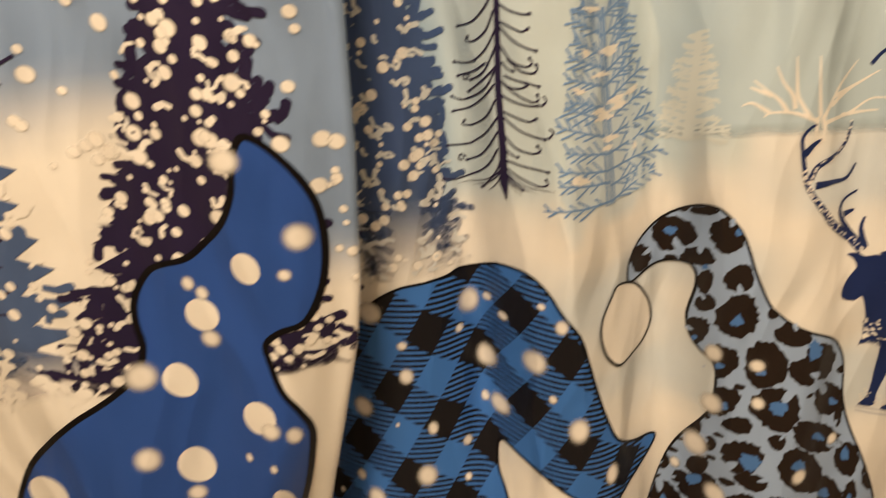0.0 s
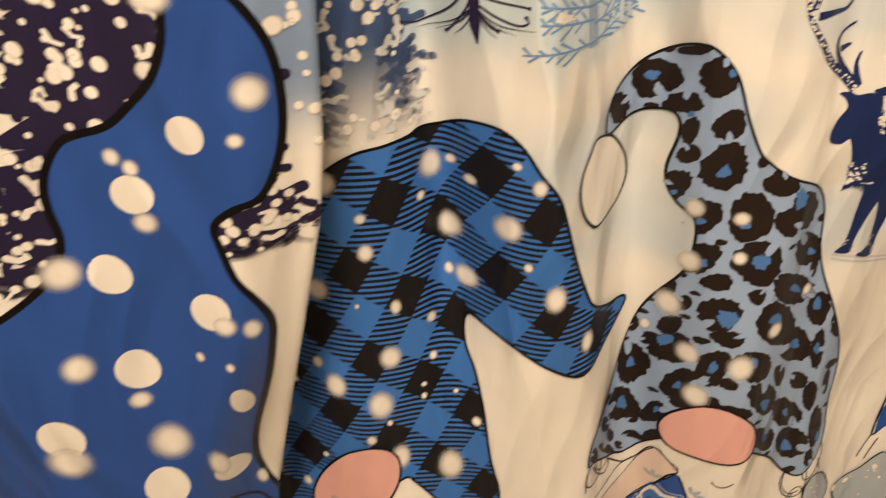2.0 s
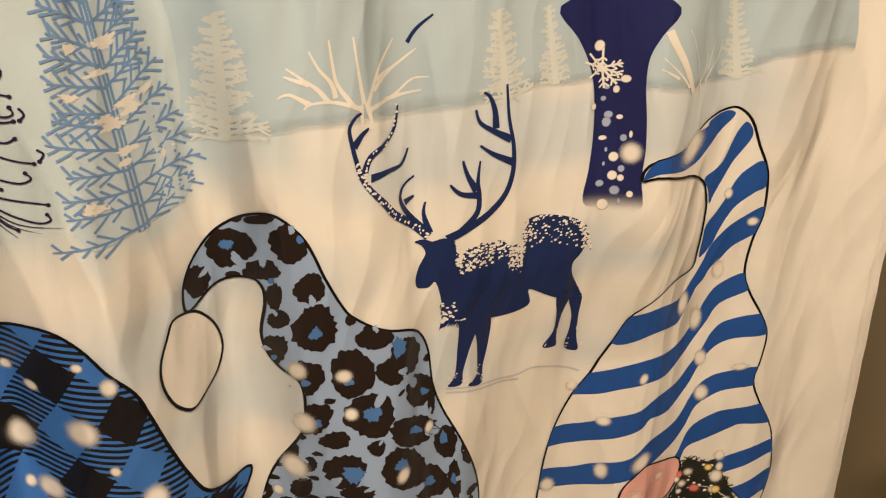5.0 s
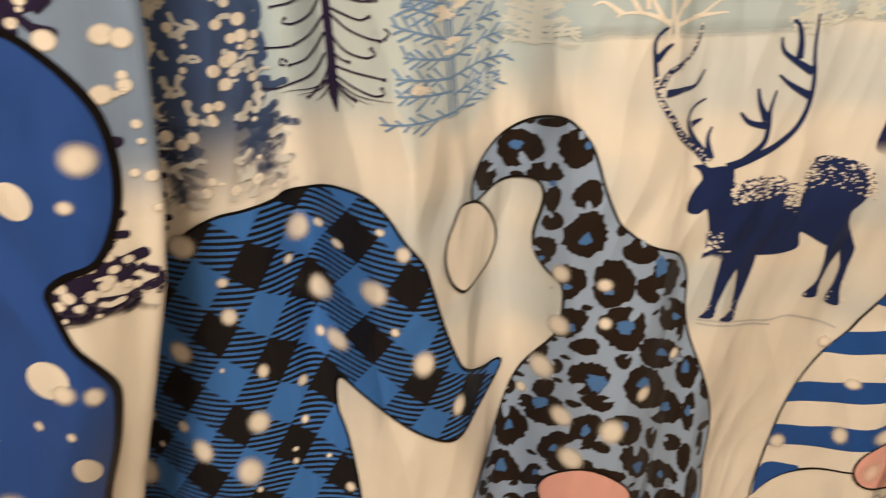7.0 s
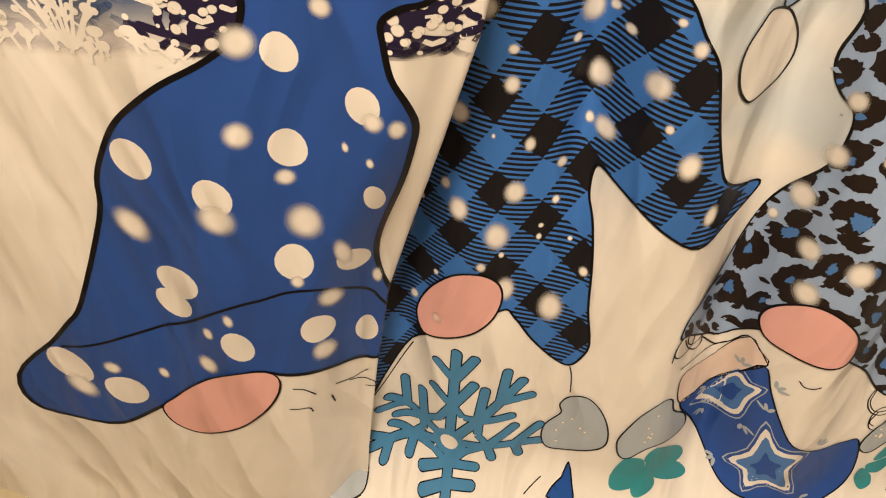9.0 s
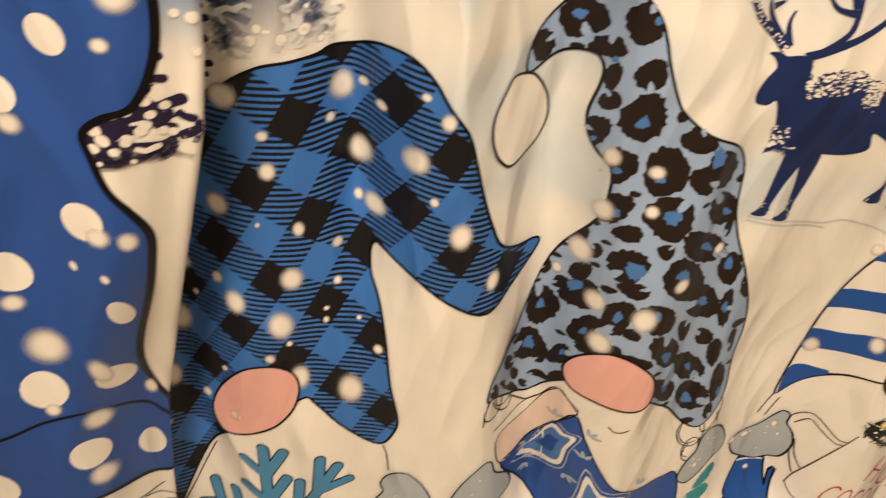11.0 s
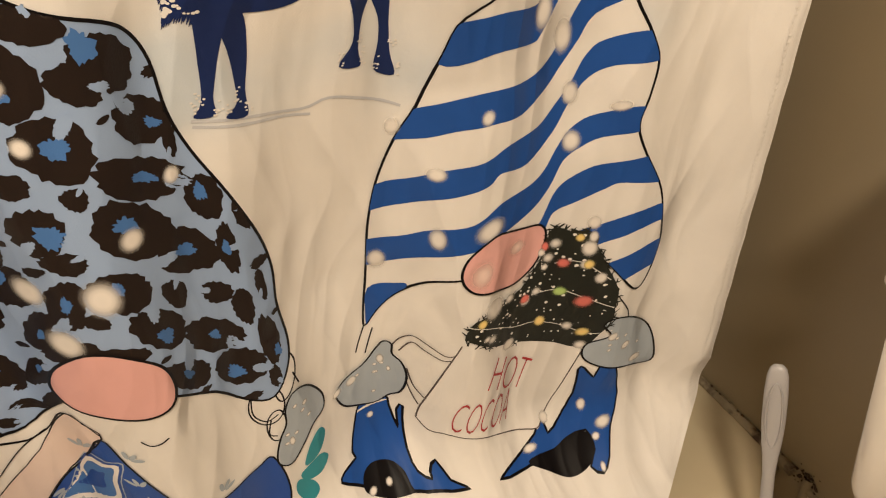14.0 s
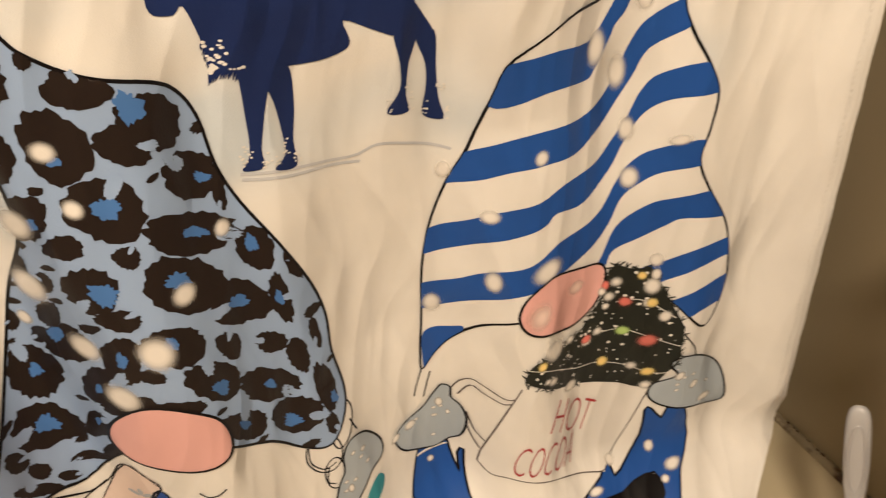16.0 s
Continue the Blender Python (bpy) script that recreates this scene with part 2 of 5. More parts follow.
def stroke_into(bm, line, width, layer, taper=(1, 1), closed=False):
    line = even(line, 0.004, closed)
    n = len(line)
    pairs = []
    for i, (x, z) in enumerate(line):
        a, b = line[(i - 1) % n if closed else max(i - 1, 0)], line[(i + 1) % n if closed else min(i + 1, n - 1)]
        dx, dz = b[0] - a[0], b[1] - a[1]
        d = math.hypot(dx, dz) or 1e-6
        w = width / 2 * (taper[0] + (taper[1] - taper[0]) * i / max(n - 1, 1))
        pairs.append([bm.verts.new(cloth_point(x - s * dz / d * w, z + s * dx / d * w, layer)) for s in (1, -1)])
    for i in range(n if closed else n - 1):
        (a, b), (c, d) = pairs[i], pairs[(i + 1) % n]
        bm.faces.new((a, b, d, c))


def stroke(name, line, width, mat, layer, parent, taper=(1, 1), closed=False, label=""):
    bm = bmesh.new()
    stroke_into(bm, line, width, layer, taper, closed)
    return part(name, bm, mat, parent, label)


def soft_ink(name, colour):
    """An ink whose edge fades out, as in a blurred printed snowball."""
    m = ink(name, colour)
    nt = m.node_tree
    at = nt.nodes.new("ShaderNodeAttribute")
    at.attribute_name = "fade"
    mix, clear = nt.nodes.new("ShaderNodeMixShader"), nt.nodes.new("ShaderNodeBsdfTransparent")
    nt.links.new(at.outputs["Fac"], mix.inputs[0])
    nt.links.new(clear.outputs[0], mix.inputs[1])
    nt.links.new(nt.nodes["Principled BSDF"].outputs[0], mix.inputs[2])
    nt.links.new(mix.outputs[0], nt.nodes["Material Output"].inputs[0])
    return m


SNOW = soft_ink("soft_white_ink", (0.82, 0.78, 0.74))
YELLOW = soft_ink("lamp_yellow_ink", (0.85, 0.65, 0.25))
RED = soft_ink("lamp_red_ink", (0.72, 0.20, 0.17))
GREEN = soft_ink("lamp_green_ink", (0.45, 0.62, 0.22))


def disc_into(bm, x, z, rx, rz, layer, rag=0.0, seed=0, tilt=0.0, fade=None, solid=0.55, within=None, skew=None):
    """A round printed mark; rag makes its rim uneven, fade lets it thin out towards the rim."""
    rnd = random.Random(seed)
    n = 10 if max(rx, rz) < 0.004 else 18 if not rag else 40
    rings = max(1, math.ceil(max(rx, rz) / 0.0035)) if fade is None else 6
    wob = [1 + rag * (rnd.random() - 0.5) * 1.2 for _ in range(n)]
    ph = rnd.random() * 6.3
    ct, st = math.cos(tilt), math.sin(tilt)
    mid = bm.verts.new(cloth_point(x, z, layer))
    if fade is not None:
        mid[fade] = 1.0
    last = None
    for k in range(1, rings + 1):
        t = k / rings
        ring = []
        for i in range(n):
            a = 2 * math.pi * i / n
            w = (wob[i] * (1 + rag * 0.35 * math.sin(3 * a + ph)) if rag else 1.0) * t
            dx, dz = rx * w * math.cos(a), rz * w * math.sin(a)
            px, pz = x + dx * ct - dz * st, z + dx * st + dz * ct
            if skew:
                px = x + w * (math.cos(a) * skew[0] + math.sin(a) * skew[2]) / 1000
                pz = z + w * (math.cos(a) * skew[1] + math.sin(a) * skew[3]) / 1000
            while within and not inside((px, pz), within) and abs(px - x) + abs(pz - z) > 0.001:
                px, pz = x + (px - x) * 0.88, z + (pz - z) * 0.88
            v = bm.verts.new(cloth_point(px, pz, layer))
            if fade is not None:
                q = min(1, max(0, (t - solid) / (1 - solid)))
                v[fade] = 1 - q * q * (3 - 2 * q)
            ring.append(v)
        for i in range(n):
            j = (i + 1) % n
            bm.faces.new((mid, ring[i], ring[j]) if last is None else (last[i], ring[i], ring[j], last[j]))
        last = ring


def disc(name, x, z, rx, rz, mat, layer, parent, **more):
    bm = bmesh.new()
    disc_into(bm, x, z, rx, rz, layer, **more)
    return part(name, bm, mat, parent)


def soft_disc(name, x, z, rx, rz, mat, layer, parent, solid=0.35):
    bm = bmesh.new()
    disc_into(bm, x, z, rx * 1.12, rz * 1.12, layer, fade=bm.verts.layers.float.new("fade"), solid=solid)
    return part(name, bm, mat, parent)


def plaid_nodes(m):
    """Square checks, blue and black, with finely ruled squares between them."""
    nt = m.node_tree
    (ox, oz), (ax, az), (bx, bz) = PLAID_CELL
    det = ax * bz - az * bx
    geo = nt.nodes.new("ShaderNodeTexCoord")

    def node(op, a, b=None, c=None):
        n = nt.nodes.new("ShaderNodeMath")
        n.operation = op
        for i, v in enumerate((a, b, c)):
            if v is None:
                continue
            if isinstance(v, (int, float)):
                n.inputs[i].default_value = v
            else:
                nt.links.new(v, n.inputs[i])
        return n.outputs[0]

    def dot(x, z, off):
        n = nt.nodes.new("ShaderNodeVectorMath")
        n.operation = "DOT_PRODUCT"
        n.inputs[1].default_value = (x, 0, z)
        nt.links.new(geo.outputs["Object"], n.inputs[0])
        return node("ADD", n.outputs["Value"], off)

    p = dot(bz / det, -bx / det, -(ox * bz - oz * bx) / det)
    q = dot(-az / det, ax / det, -(-ox * az + oz * ax) / det)
    even_p = node("LESS_THAN", node("ABSOLUTE", node("SUBTRACT", node("FRACT", node("ADD", p, 0.5)), 0.5)), 0.25)
    even_q = node("LESS_THAN", node("ABSOLUTE", node("SUBTRACT", node("FRACT", node("ADD", q, 0.5)), 0.5)), 0.25)
    ruled = node("LESS_THAN", node("FRACT", dot(32, 185, 0)), 0.52)
    both = node("ADD", even_p, even_q)
    black = node("MAXIMUM", node("GREATER_THAN", both, 1.5), node("MULTIPLY", node("COMPARE", both, 1.0, 0.1), ruled))
    mix = nt.nodes.new("ShaderNodeMix")
    mix.data_type = "RGBA"
    nt.links.new(black, mix.inputs["Factor"])
    mix.inputs["A"].default_value = (0.048, 0.170, 0.53, 1)
    mix.inputs["B"].default_value = (0.012, 0.011, 0.014, 1)
    nt.links.new(mix.outputs["Result"], colour_socket(m))


def dyed(m):
    """The cloth's own ground: white snow below, blue winter sky above, from the weave's dye layer."""
    at = m.node_tree.nodes.new("ShaderNodeAttribute")
    at.attribute_name = "dye"
    m.node_tree.links.new(at.outputs["Color"], colour_socket(m))


curtain = tagged(new("shower_curtain"), "white polyester shower curtain printed with blue winter hats", "curtain")


def dye_at(u, v):
    """Printed ground colour: deep sky over the spotted hat, pale sky over the curling tree, faint blue shadows on the snow."""
    white, deep, pale = Vector((0.80, 0.77, 0.735)), Vector((0.22, 0.31, 0.49)), Vector((0.52, 0.62, 0.68))
    n = noise.noise(Vector((u * 7, v * 7, 3.1)))
    drift = noise.noise(Vector((u * 4, v * 13, 7.7))) + 0.35 * noise.noise(Vector((u * 17, v * 30, 1.3)))
    haze = smooth(-0.30, 0.35, drift) * smooth(0.845, 0.905, v) * smooth(0.75, 0.95, u) * (1 - smooth(1.46, 1.56, u))
    c = white.lerp(Vector((0.57, 0.64, 0.71)), 0.85 * haze)
    if u < front_edge(v) - 0.08:
        x = u + 0.11
        low = 1.215 - 0.125 * smooth(0.69, 0.75, x)
        return white.lerp(deep, smooth(low, low + 0.05, v + 0.02 * n))
    mid = smooth(1.09, 1.15, v + 0.02 * n) * smooth(0.79, 0.81, u) * (1 - smooth(1.035, 1.06, u))
    rest = smooth(1.12, 1.16, v + 0.02 * n) * smooth(1.035, 1.06, u) * (1 - smooth(1.07, 1.09, u))
    c = c.lerp(Vector((0.50, 0.62, 0.72)), 0.6 * smooth(0.93, 0.945, u) * (1 - smooth(1.005, 1.02, u)) * smooth(1.085, 1.105, v + 0.03 * noise.noise(Vector((u * 40, v * 40, 0)))))
    return c.lerp(pale, mid).lerp(Vector((0.34, 0.48, 0.64)), 0.8 * mid * (1 - smooth(0.84, 0.87, u))).lerp(Vector((0.58, 0.65, 0.68)), rest)


dyed(CLOTH)
bm = bmesh.new()
us = [-0.196 + i * 0.003 for i in range(608)]
vs = [0.10 + i * 0.0125 for i in range(148)]
dye = bm.verts.layers.float_color.new("dye")
grid = []
for v in vs:
    row = []
    for u in us:
        vert = bm.verts.new(spot(u, v))
        vert[dye] = (*dye_at(u, v), 1)
        row.append(vert)
    grid.append(row)
for j in range(len(vs) - 1):
    for i in range(len(us) - 1):
        bm.faces.new((grid[j][i], grid[j][i + 1], grid[j + 1][i + 1], grid[j + 1][i]))
cloth = part("cloth", bm, CLOTH, curtain)
sol = cloth.modifiers.new("weave", "SOLIDIFY")
sol.thickness, sol.offset = 0.0006, -1

PLAID_HAT = [(666, 826), (679, 877), (691, 924), (724, 980), (750, 1016), (777, 1041), (800, 1052), (822, 1053), (840, 1052), (848, 1054), (866,
    1054), (889, 1061), (908, 1059), (923, 1045), (934, 1024), (947, 1002), (953, 977), (960, 943), (968, 912), (978, 885), (996, 870), (1018, 862),
    (1009, 846), (989, 833), (968, 820), (937, 841), (914, 859), (891, 876), (874, 883), (870, 855), (876, 828), (880, 786), (882, 731), (888, 686),
    (883, 664), (871, 647), (854, 654), (831, 679), (812, 708), (796, 717), (741, 671), (704, 642), (669, 581), (649, 536), (633, 503), (609, 497),
    (606, 518), (621, 575), (649, 690)]
LEO_HAT = [(992, 1033), (993, 1048), (1000, 1061), (1013, 1073), (1030, 1086), (1046, 1097), (1058, 1100), (1067, 1096), (1078, 1082), (1084, 1067),
    (1090, 1046), (1100, 1020), (1108, 1009), (1127, 993), (1155, 976), (1167, 964), (1174, 944), (1176, 910), (1184, 880), (1201, 838), (1215, 794),
    (1220, 758), (1218, 722), (1221, 681), (1216, 654), (1199, 632), (1177, 644), (1145, 687), (1089, 721), (1029, 674), (1004, 686), (983, 702),
    (973, 704), (976, 725), (984, 740), (997, 766), (1008, 790), (1022, 821), (1042, 863), (1061, 900), (1066, 927), (1065, 952), (1054, 964), (1047,
    977), (1045, 996), (1050, 1023), (1050, 1038), (1043, 1045), (1021, 1040), (1000, 1031)]
POM = [(995, 1030), (1004, 1021), (1013, 1004), (1015, 985), (1007, 968), (994, 960), (984, 957), (977, 962), (969, 976), (965, 995), (967, 1011),
    (975, 1025), (982, 1034)]
NOSE_LEO = [(1052, 714), (1062, 740), (1083, 759), (1106, 757), (1125, 738), (1130, 715), (1124, 696), (1105, 691), (1082, 691), (1060, 693)]
NOSE_PLAID = [(710, 687), (724, 724), (748, 754), (773, 765), (792, 756), (798, 735), (790, 707), (768, 682), (741, 665), (717, 659)]
STRIPE_HAT = [(1350, 1072), (1359, 1089), (1408, 1093), (1438, 1100), (1454, 1105), (1467, 1106), (1478, 1094), (1486, 1071), (1494, 1050), (1497,
    1029), (1497, 1002), (1492, 977), (1490, 944), (1497, 920), (1510, 894), (1519, 870), (1516, 841), (1511, 816), (1522, 787), (1547, 742), (1557,
    700), (1558, 671), (1550, 640), (1534, 633), (1495, 683), (1447, 699), (1402, 705), (1366, 702), (1344, 695), (1324, 672), (1308, 648), (1297,
    631), (1298, 656), (1303, 700), (1305, 752), (1312, 797), (1326, 836), (1340, 866), (1353, 907), (1365, 936), (1404, 950), (1439, 952), (1445,
    971), (1448, 999), (1447, 1026), (1433, 1048), (1368, 1073)]
NOSE_STRIPE = [(1366, 708), (1374, 728), (1395, 737), (1428, 729), (1446, 724), (1450, 708), (1440, 682), (1418, 671), (1390, 679), (1372, 690)]
DOT_HAT = [(258, 698), (294, 740), (320, 774), (372, 881), (385, 923), (400, 952), (419, 980), (442, 1001), (466, 1018), (493, 1033), (510, 1044),
    (520, 1056), (525, 1071), (525, 1088), (527, 1103), (533, 1116), (544, 1128), (555, 1132), (571, 1135), (584, 1143), (604, 1160), (616, 1180),
    (622, 1202), (628, 1214), (634, 1217), (645, 1209), (657, 1192), (665, 1168), (665, 1137), (658, 1107), (644, 1083), (627, 1077), (613, 1066),
    (613, 1050), (616, 1027), (624, 1006), (628, 984), (623, 959), (613, 926), (593, 874), (584, 839), (583, 809), (589, 777), (591, 737), (581, 691),
    (569, 673), (546, 680), (519, 693), (489, 700), (457, 698), (406, 663), (362, 623), (273, 563), (203, 577), (200, 638)]
NOSE_DOT = [(351, 613), (371, 636), (398, 664), (428, 689), (463, 702), (484, 701), (490, 689), (483, 664), (464, 633), (433, 602), (386, 575), (358,
    583)]
PLAID_CELL = [(0.8198, 1.0062), (0.0408, -0.0379), (-0.0358, -0.0536)]
STRIPES_LOW_A = [[(1492, 943), (1469, 931), (1458, 913), (1450, 892), (1436, 874), (1416, 869), (1381, 872), (1356, 869), (1333, 860), (1307, 836),
    (1338, 838), (1363, 845), (1390, 844), (1418, 842), (1440, 855), (1453, 874), (1462, 891), (1472, 911), (1497, 925)], [(1513, 895), (1480, 891),
    (1468, 879), (1460, 858), (1450, 840), (1435, 824), (1407, 820), (1387, 814), (1357, 812), (1333, 801), (1307, 793), (1291, 769), (1323, 773),
    (1346, 783), (1368, 788), (1390, 791), (1400, 797), (1427, 794), (1449, 814), (1460, 840), (1471, 861), (1488, 870), (1523, 872)]]
STRIPES_LOW_B = [[(1515, 833), (1480, 830), (1465, 820), (1456, 804), (1445, 781), (1431, 771), (1404, 768), (1376, 758), (1348, 754), (1326, 740),
    (1292, 733), (1294, 705), (1319, 710), (1343, 723), (1363, 729), (1391, 732), (1410, 736), (1436, 745), (1451, 763), (1460, 787), (1471, 800),
    (1486, 809), (1521, 813)], [(1538, 781), (1493, 784), (1474, 777), (1457, 759), (1447, 734), (1441, 721), (1449, 719), (1455, 734), (1469, 744),
    (1492, 759), (1508, 763), (1558, 748)], [(1571, 720), (1521, 728), (1493, 722), (1469, 709), (1472, 688), (1496, 701), (1520, 706), (1539, 706),
    (1572, 705)]]
STRIPES_LOW_C = [[(1577, 679), (1533, 681), (1501, 675), (1510, 653), (1533, 652), (1575, 655)], [(1303, 677), (1323, 684), (1332, 685), (1322, 660),
    (1311, 642), (1300, 631), (1299, 647)]]
STRIPES_LOW = STRIPES_LOW_A + STRIPES_LOW_B + STRIPES_LOW_C
STRIPES_TOP = [[(1350, 1072), (1357, 1088), (1379, 1097), (1432, 1093), (1440, 1098), (1457, 1104), (1465, 1102), (1463, 1096), (1453, 1086), (1441,
    1073), (1421, 1066), (1368, 1077), (1355, 1075)], [(1475, 1093), (1480, 1080), (1469, 1058), (1461, 1040), (1454, 1025), (1451, 1018), (1448,
    1032), (1442, 1044), (1452, 1050), (1460, 1058), (1466, 1076), (1470, 1087)], [(1491, 1056), (1496, 1033), (1488, 1026), (1476, 1014), (1469,
    1002), (1463, 988), (1458, 974), (1448, 963), (1449, 981), (1451, 996), (1459, 1008), (1466, 1021), (1472, 1037), (1479, 1048)]]
STRIPES_LONG = [[(1498, 1012), (1478, 998), (1467, 987), (1457, 972), (1451, 955), (1439, 935), (1424, 925), (1389, 932), (1357, 931), (1347, 912),
    (1356, 899), (1389, 902), (1424, 897), (1432, 901), (1439, 910), (1445, 921), (1449, 930), (1455, 938), (1460, 950), (1467, 958), (1476, 971),
    (1489, 981), (1500, 991)]]
LEO_SPOTS_A = [(1033, 1069, 16, 0, 3, 16), (1005, 1048, 10, -6, 3, 12), (1054, 1095, 9, 2, 1, 4), (1071, 1078, 13, 1, 2, 16), (1051, 1053, 11, 2, 1,
    9), (1056, 1031, 5, 1, 1, 12), (1079, 1039, 10, 0, 2, 13), (1057, 1011, 7, 2, 1, 9), (1079, 1004, 15, 1, 2, 21), (1051, 981, 9, 3, 2, 15), (1068,
    956, 13, 3, 2, 18), (1101, 960, 16, -2, 2, 23), (1104, 1009, 4, 0, 0, 5), (1122, 989, 15, -4, 1, 12), (1149, 956, 16, -9, 1, 17), (1133, 951, 14,
    -6, 1, 13)]
LEO_SPOTS_B = [(1162, 912, 18, -9, 1, 16), (1070, 917, 13, 4, 2, 16), (1112, 917, 20, -5, 2, 21), (1173, 892, 4, -2, 1, 12), (1083, 896, 11, 1, 1, 9),
    (1113, 885, 7, -2, 1, 8), (1151, 878, 26, -16, 1, 15), (1185, 843, 12, -5, 0, 19), (1052, 875, 5, 3, 2, 12), (1063, 867, 5, 2, 1, 9), (1055, 838,
    8, 4, 2, 12), (1087, 864, 15, 1, 2, 18), (1095, 840, 13, -1, 1, 9), (1137, 848, 23, -15, 1, 22), (1166, 808, 21, -13, 1, 18), (1192, 795, 7, -3,
    0, 23)]
LEO_SPOTS_C = [(1207, 821, 6, -3, 0, 17), (1028, 828, 5, -2, 2, 9), (1042, 815, 7, 3, 1, 8), (1056, 812, 15, 7, 2, 18), (1026, 783, 16, -7, 4, 23),
    (1086, 805, 12, 2, 3, 22), (1118, 809, 19, -7, 1, 17), (1149, 785, 8, -7, 1, 12), (1177, 762, 11, -7, 1, 10), (1193, 738, 8, -4, 0, 18), (1209,
    750, 4, -3, 0, 16), (1066, 775, 14, 7, 2, 21), (1099, 790, 8, -1, 0, 7), (1133, 767, 17, -12, 1, 18), (1167, 727, 21, -17, 1, 17), (1075, 760, 18,
    7, 1, 11)]
LEO_SPOTS_D = [(1017, 737, 21, -19, 3, 18), (1048, 727, 10, 6, 2, 15), (1106, 757, 18, -4, 1, 7), (1142, 711, 15, -13, 1, 14), (1180, 682, 20, -13, 1,
    20), (1206, 693, 8, -5, 0, 27), (1204, 654, 5, -4, 1, 13), (994, 735, 5, -8, 2, 7), (1001, 713, 5, -8, 1, 7), (1013, 687, 6, -8, 1, 4), (1031,
    691, 14, -6, 0, 5), (1049, 696, 9, 5, 1, 9), (996, 702, 11, -17, 1, 5), (980, 711, 4, -6, 2, 8)]
LEO_SPOTS = LEO_SPOTS_A + LEO_SPOTS_B + LEO_SPOTS_C + LEO_SPOTS_D
LEO_BLUES_A = [(1032, 1071, 7, 0, 1, 6), (1077, 1080, 4, 1, 0, 5), (1056, 1045, 3, 1, 0, 4), (1079, 1000, 6, 1, 1, 8), (1050, 973, 3, 1, 1, 5), (1068,
    952, 5, 1, 1, 5), (1098, 953, 5, -1, 1, 5), (1141, 969, 10, -5, 1, 13), (1166, 908, 7, -4, 0, 5), (1071, 912, 7, 2, 1, 6), (1113, 919, 10, -2, 1,
    10), (1152, 878, 10, -7, 0, 6), (1183, 848, 6, -2, 0, 10), (1093, 861, 11, 0, 1, 13), (1134, 855, 10, -6, 1, 8), (1164, 811, 9, -6, 1, 7)]
LEO_BLUES_B = [(1191, 796, 4, -2, 0, 10), (1053, 820, 8, 4, 2, 11), (1026, 783, 6, -3, 2, 8), (1086, 806, 5, 1, 1, 10), (1117, 814, 6, -2, 0, 8),
    (1063, 773, 4, 3, 1, 7), (1135, 759, 7, -5, 1, 9), (1167, 727, 6, -5, 0, 7), (1016, 739, 9, -10, 2, 10), (1050, 732, 3, 2, 1, 7), (1141, 713, 5,
    -5, 1, 6), (1175, 679, 10, -7, 1, 10), (1211, 678, 4, -4, 1, 9)]
LEO_BLUES = LEO_BLUES_A + LEO_BLUES_B
DOTS_CRISP = [(613, 1127, 10, 12), (573, 1092, 12, 13), (543, 1038, 13, 15), (596, 1004, 12, 15), (537, 961, 14, 17), (423, 950, 16, 19), (478, 920,
    15, 18), (525, 846, 15, 21), (423, 818, 19, 20), (595, 918, 7, 15)]
DOTS_SOFT = [(651, 1147, 10, 11), (577, 1109, 5, 6), (575, 1073, 8, 8), (518, 1047, 12, 13), (638, 1121, 5, 5), (506, 976, 10, 12), (617, 985, 6,
    9), (531, 935, 8, 8), (597, 956, 3, 5), (476, 898, 16, 17), (400, 879, 17, 20), (539, 890, 15, 19), (563, 853, 7, 19), (617, 1203, 11, 10), (569,
    1117, 5, 6)]
DOTS_LOW = [(411, 788, 18, 18), (460, 739, 15, 21), (267, 666, 26, 27), (321, 640, 22, 24), (530, 755, 13, 19), (564, 722, 10, 20), (568, 838, 12,
    16)]
DOTS_LOW_SOFT = [(602, 992, 8, 9), (580, 967, 3, 5), (524, 823, 6, 8), (436, 755, 5, 9), (459, 776, 5, 9), (319, 679, 9, 10), (370, 676, 6, 9),
    (268, 632, 20, 21), (425, 707, 10, 14), (545, 794, 10, 14), (580, 799, 5, 12), (531, 721, 10, 16)]
BRIM_LINE = [[(268, 695), (339, 725), (406, 758), (448, 785), (486, 804), (516, 811), (544, 807), (570, 781), (591, 741)]]
SNOW_PLAID = [(774, 1032, 11, 12), (718, 952, 14, 14), (755, 935, 10, 12), (697, 886, 11, 14), (713, 869, 9, 10), (855, 1021, 11, 14), (867, 963,
    12, 13), (910, 977, 11, 13), (877, 919, 10, 11), (797, 967, 7, 9), (943, 911, 10, 14), (804, 860, 10, 13), (755, 837, 10, 14), (698, 804, 13, 18),
    (790, 811, 12, 17), (679, 735, 9, 17), (845, 725, 13, 20), (800, 746, 10, 16), (654, 788, 8, 13), (814, 909, 5, 8), (933, 1013, 6, 8), (971, 854,
    7, 12), (844, 997, 4, 5), (873, 1024, 5, 5)]
FLAKES_PLAID = [(886, 1011, 5, 5), (918, 1031, 4, 4), (797, 998, 5, 5), (726, 932, 4, 4), (724, 909, 3, 4), (784, 918, 2, 3), (743, 861, 5, 7),
    (842, 882, 5, 6), (863, 922, 5, 6), (923, 943, 4, 5), (840, 845, 4, 5), (674, 835, 3, 4), (795, 789, 3, 4), (689, 910, 2, 4), (829, 819, 3, 3),
    (828, 807, 3, 4), (857, 805, 3, 3), (777, 774, 5, 6), (720, 837, 3, 4), (873, 773, 5, 6), (666, 676, 3, 5), (708, 709, 5, 7), (733, 752, 3, 4)]
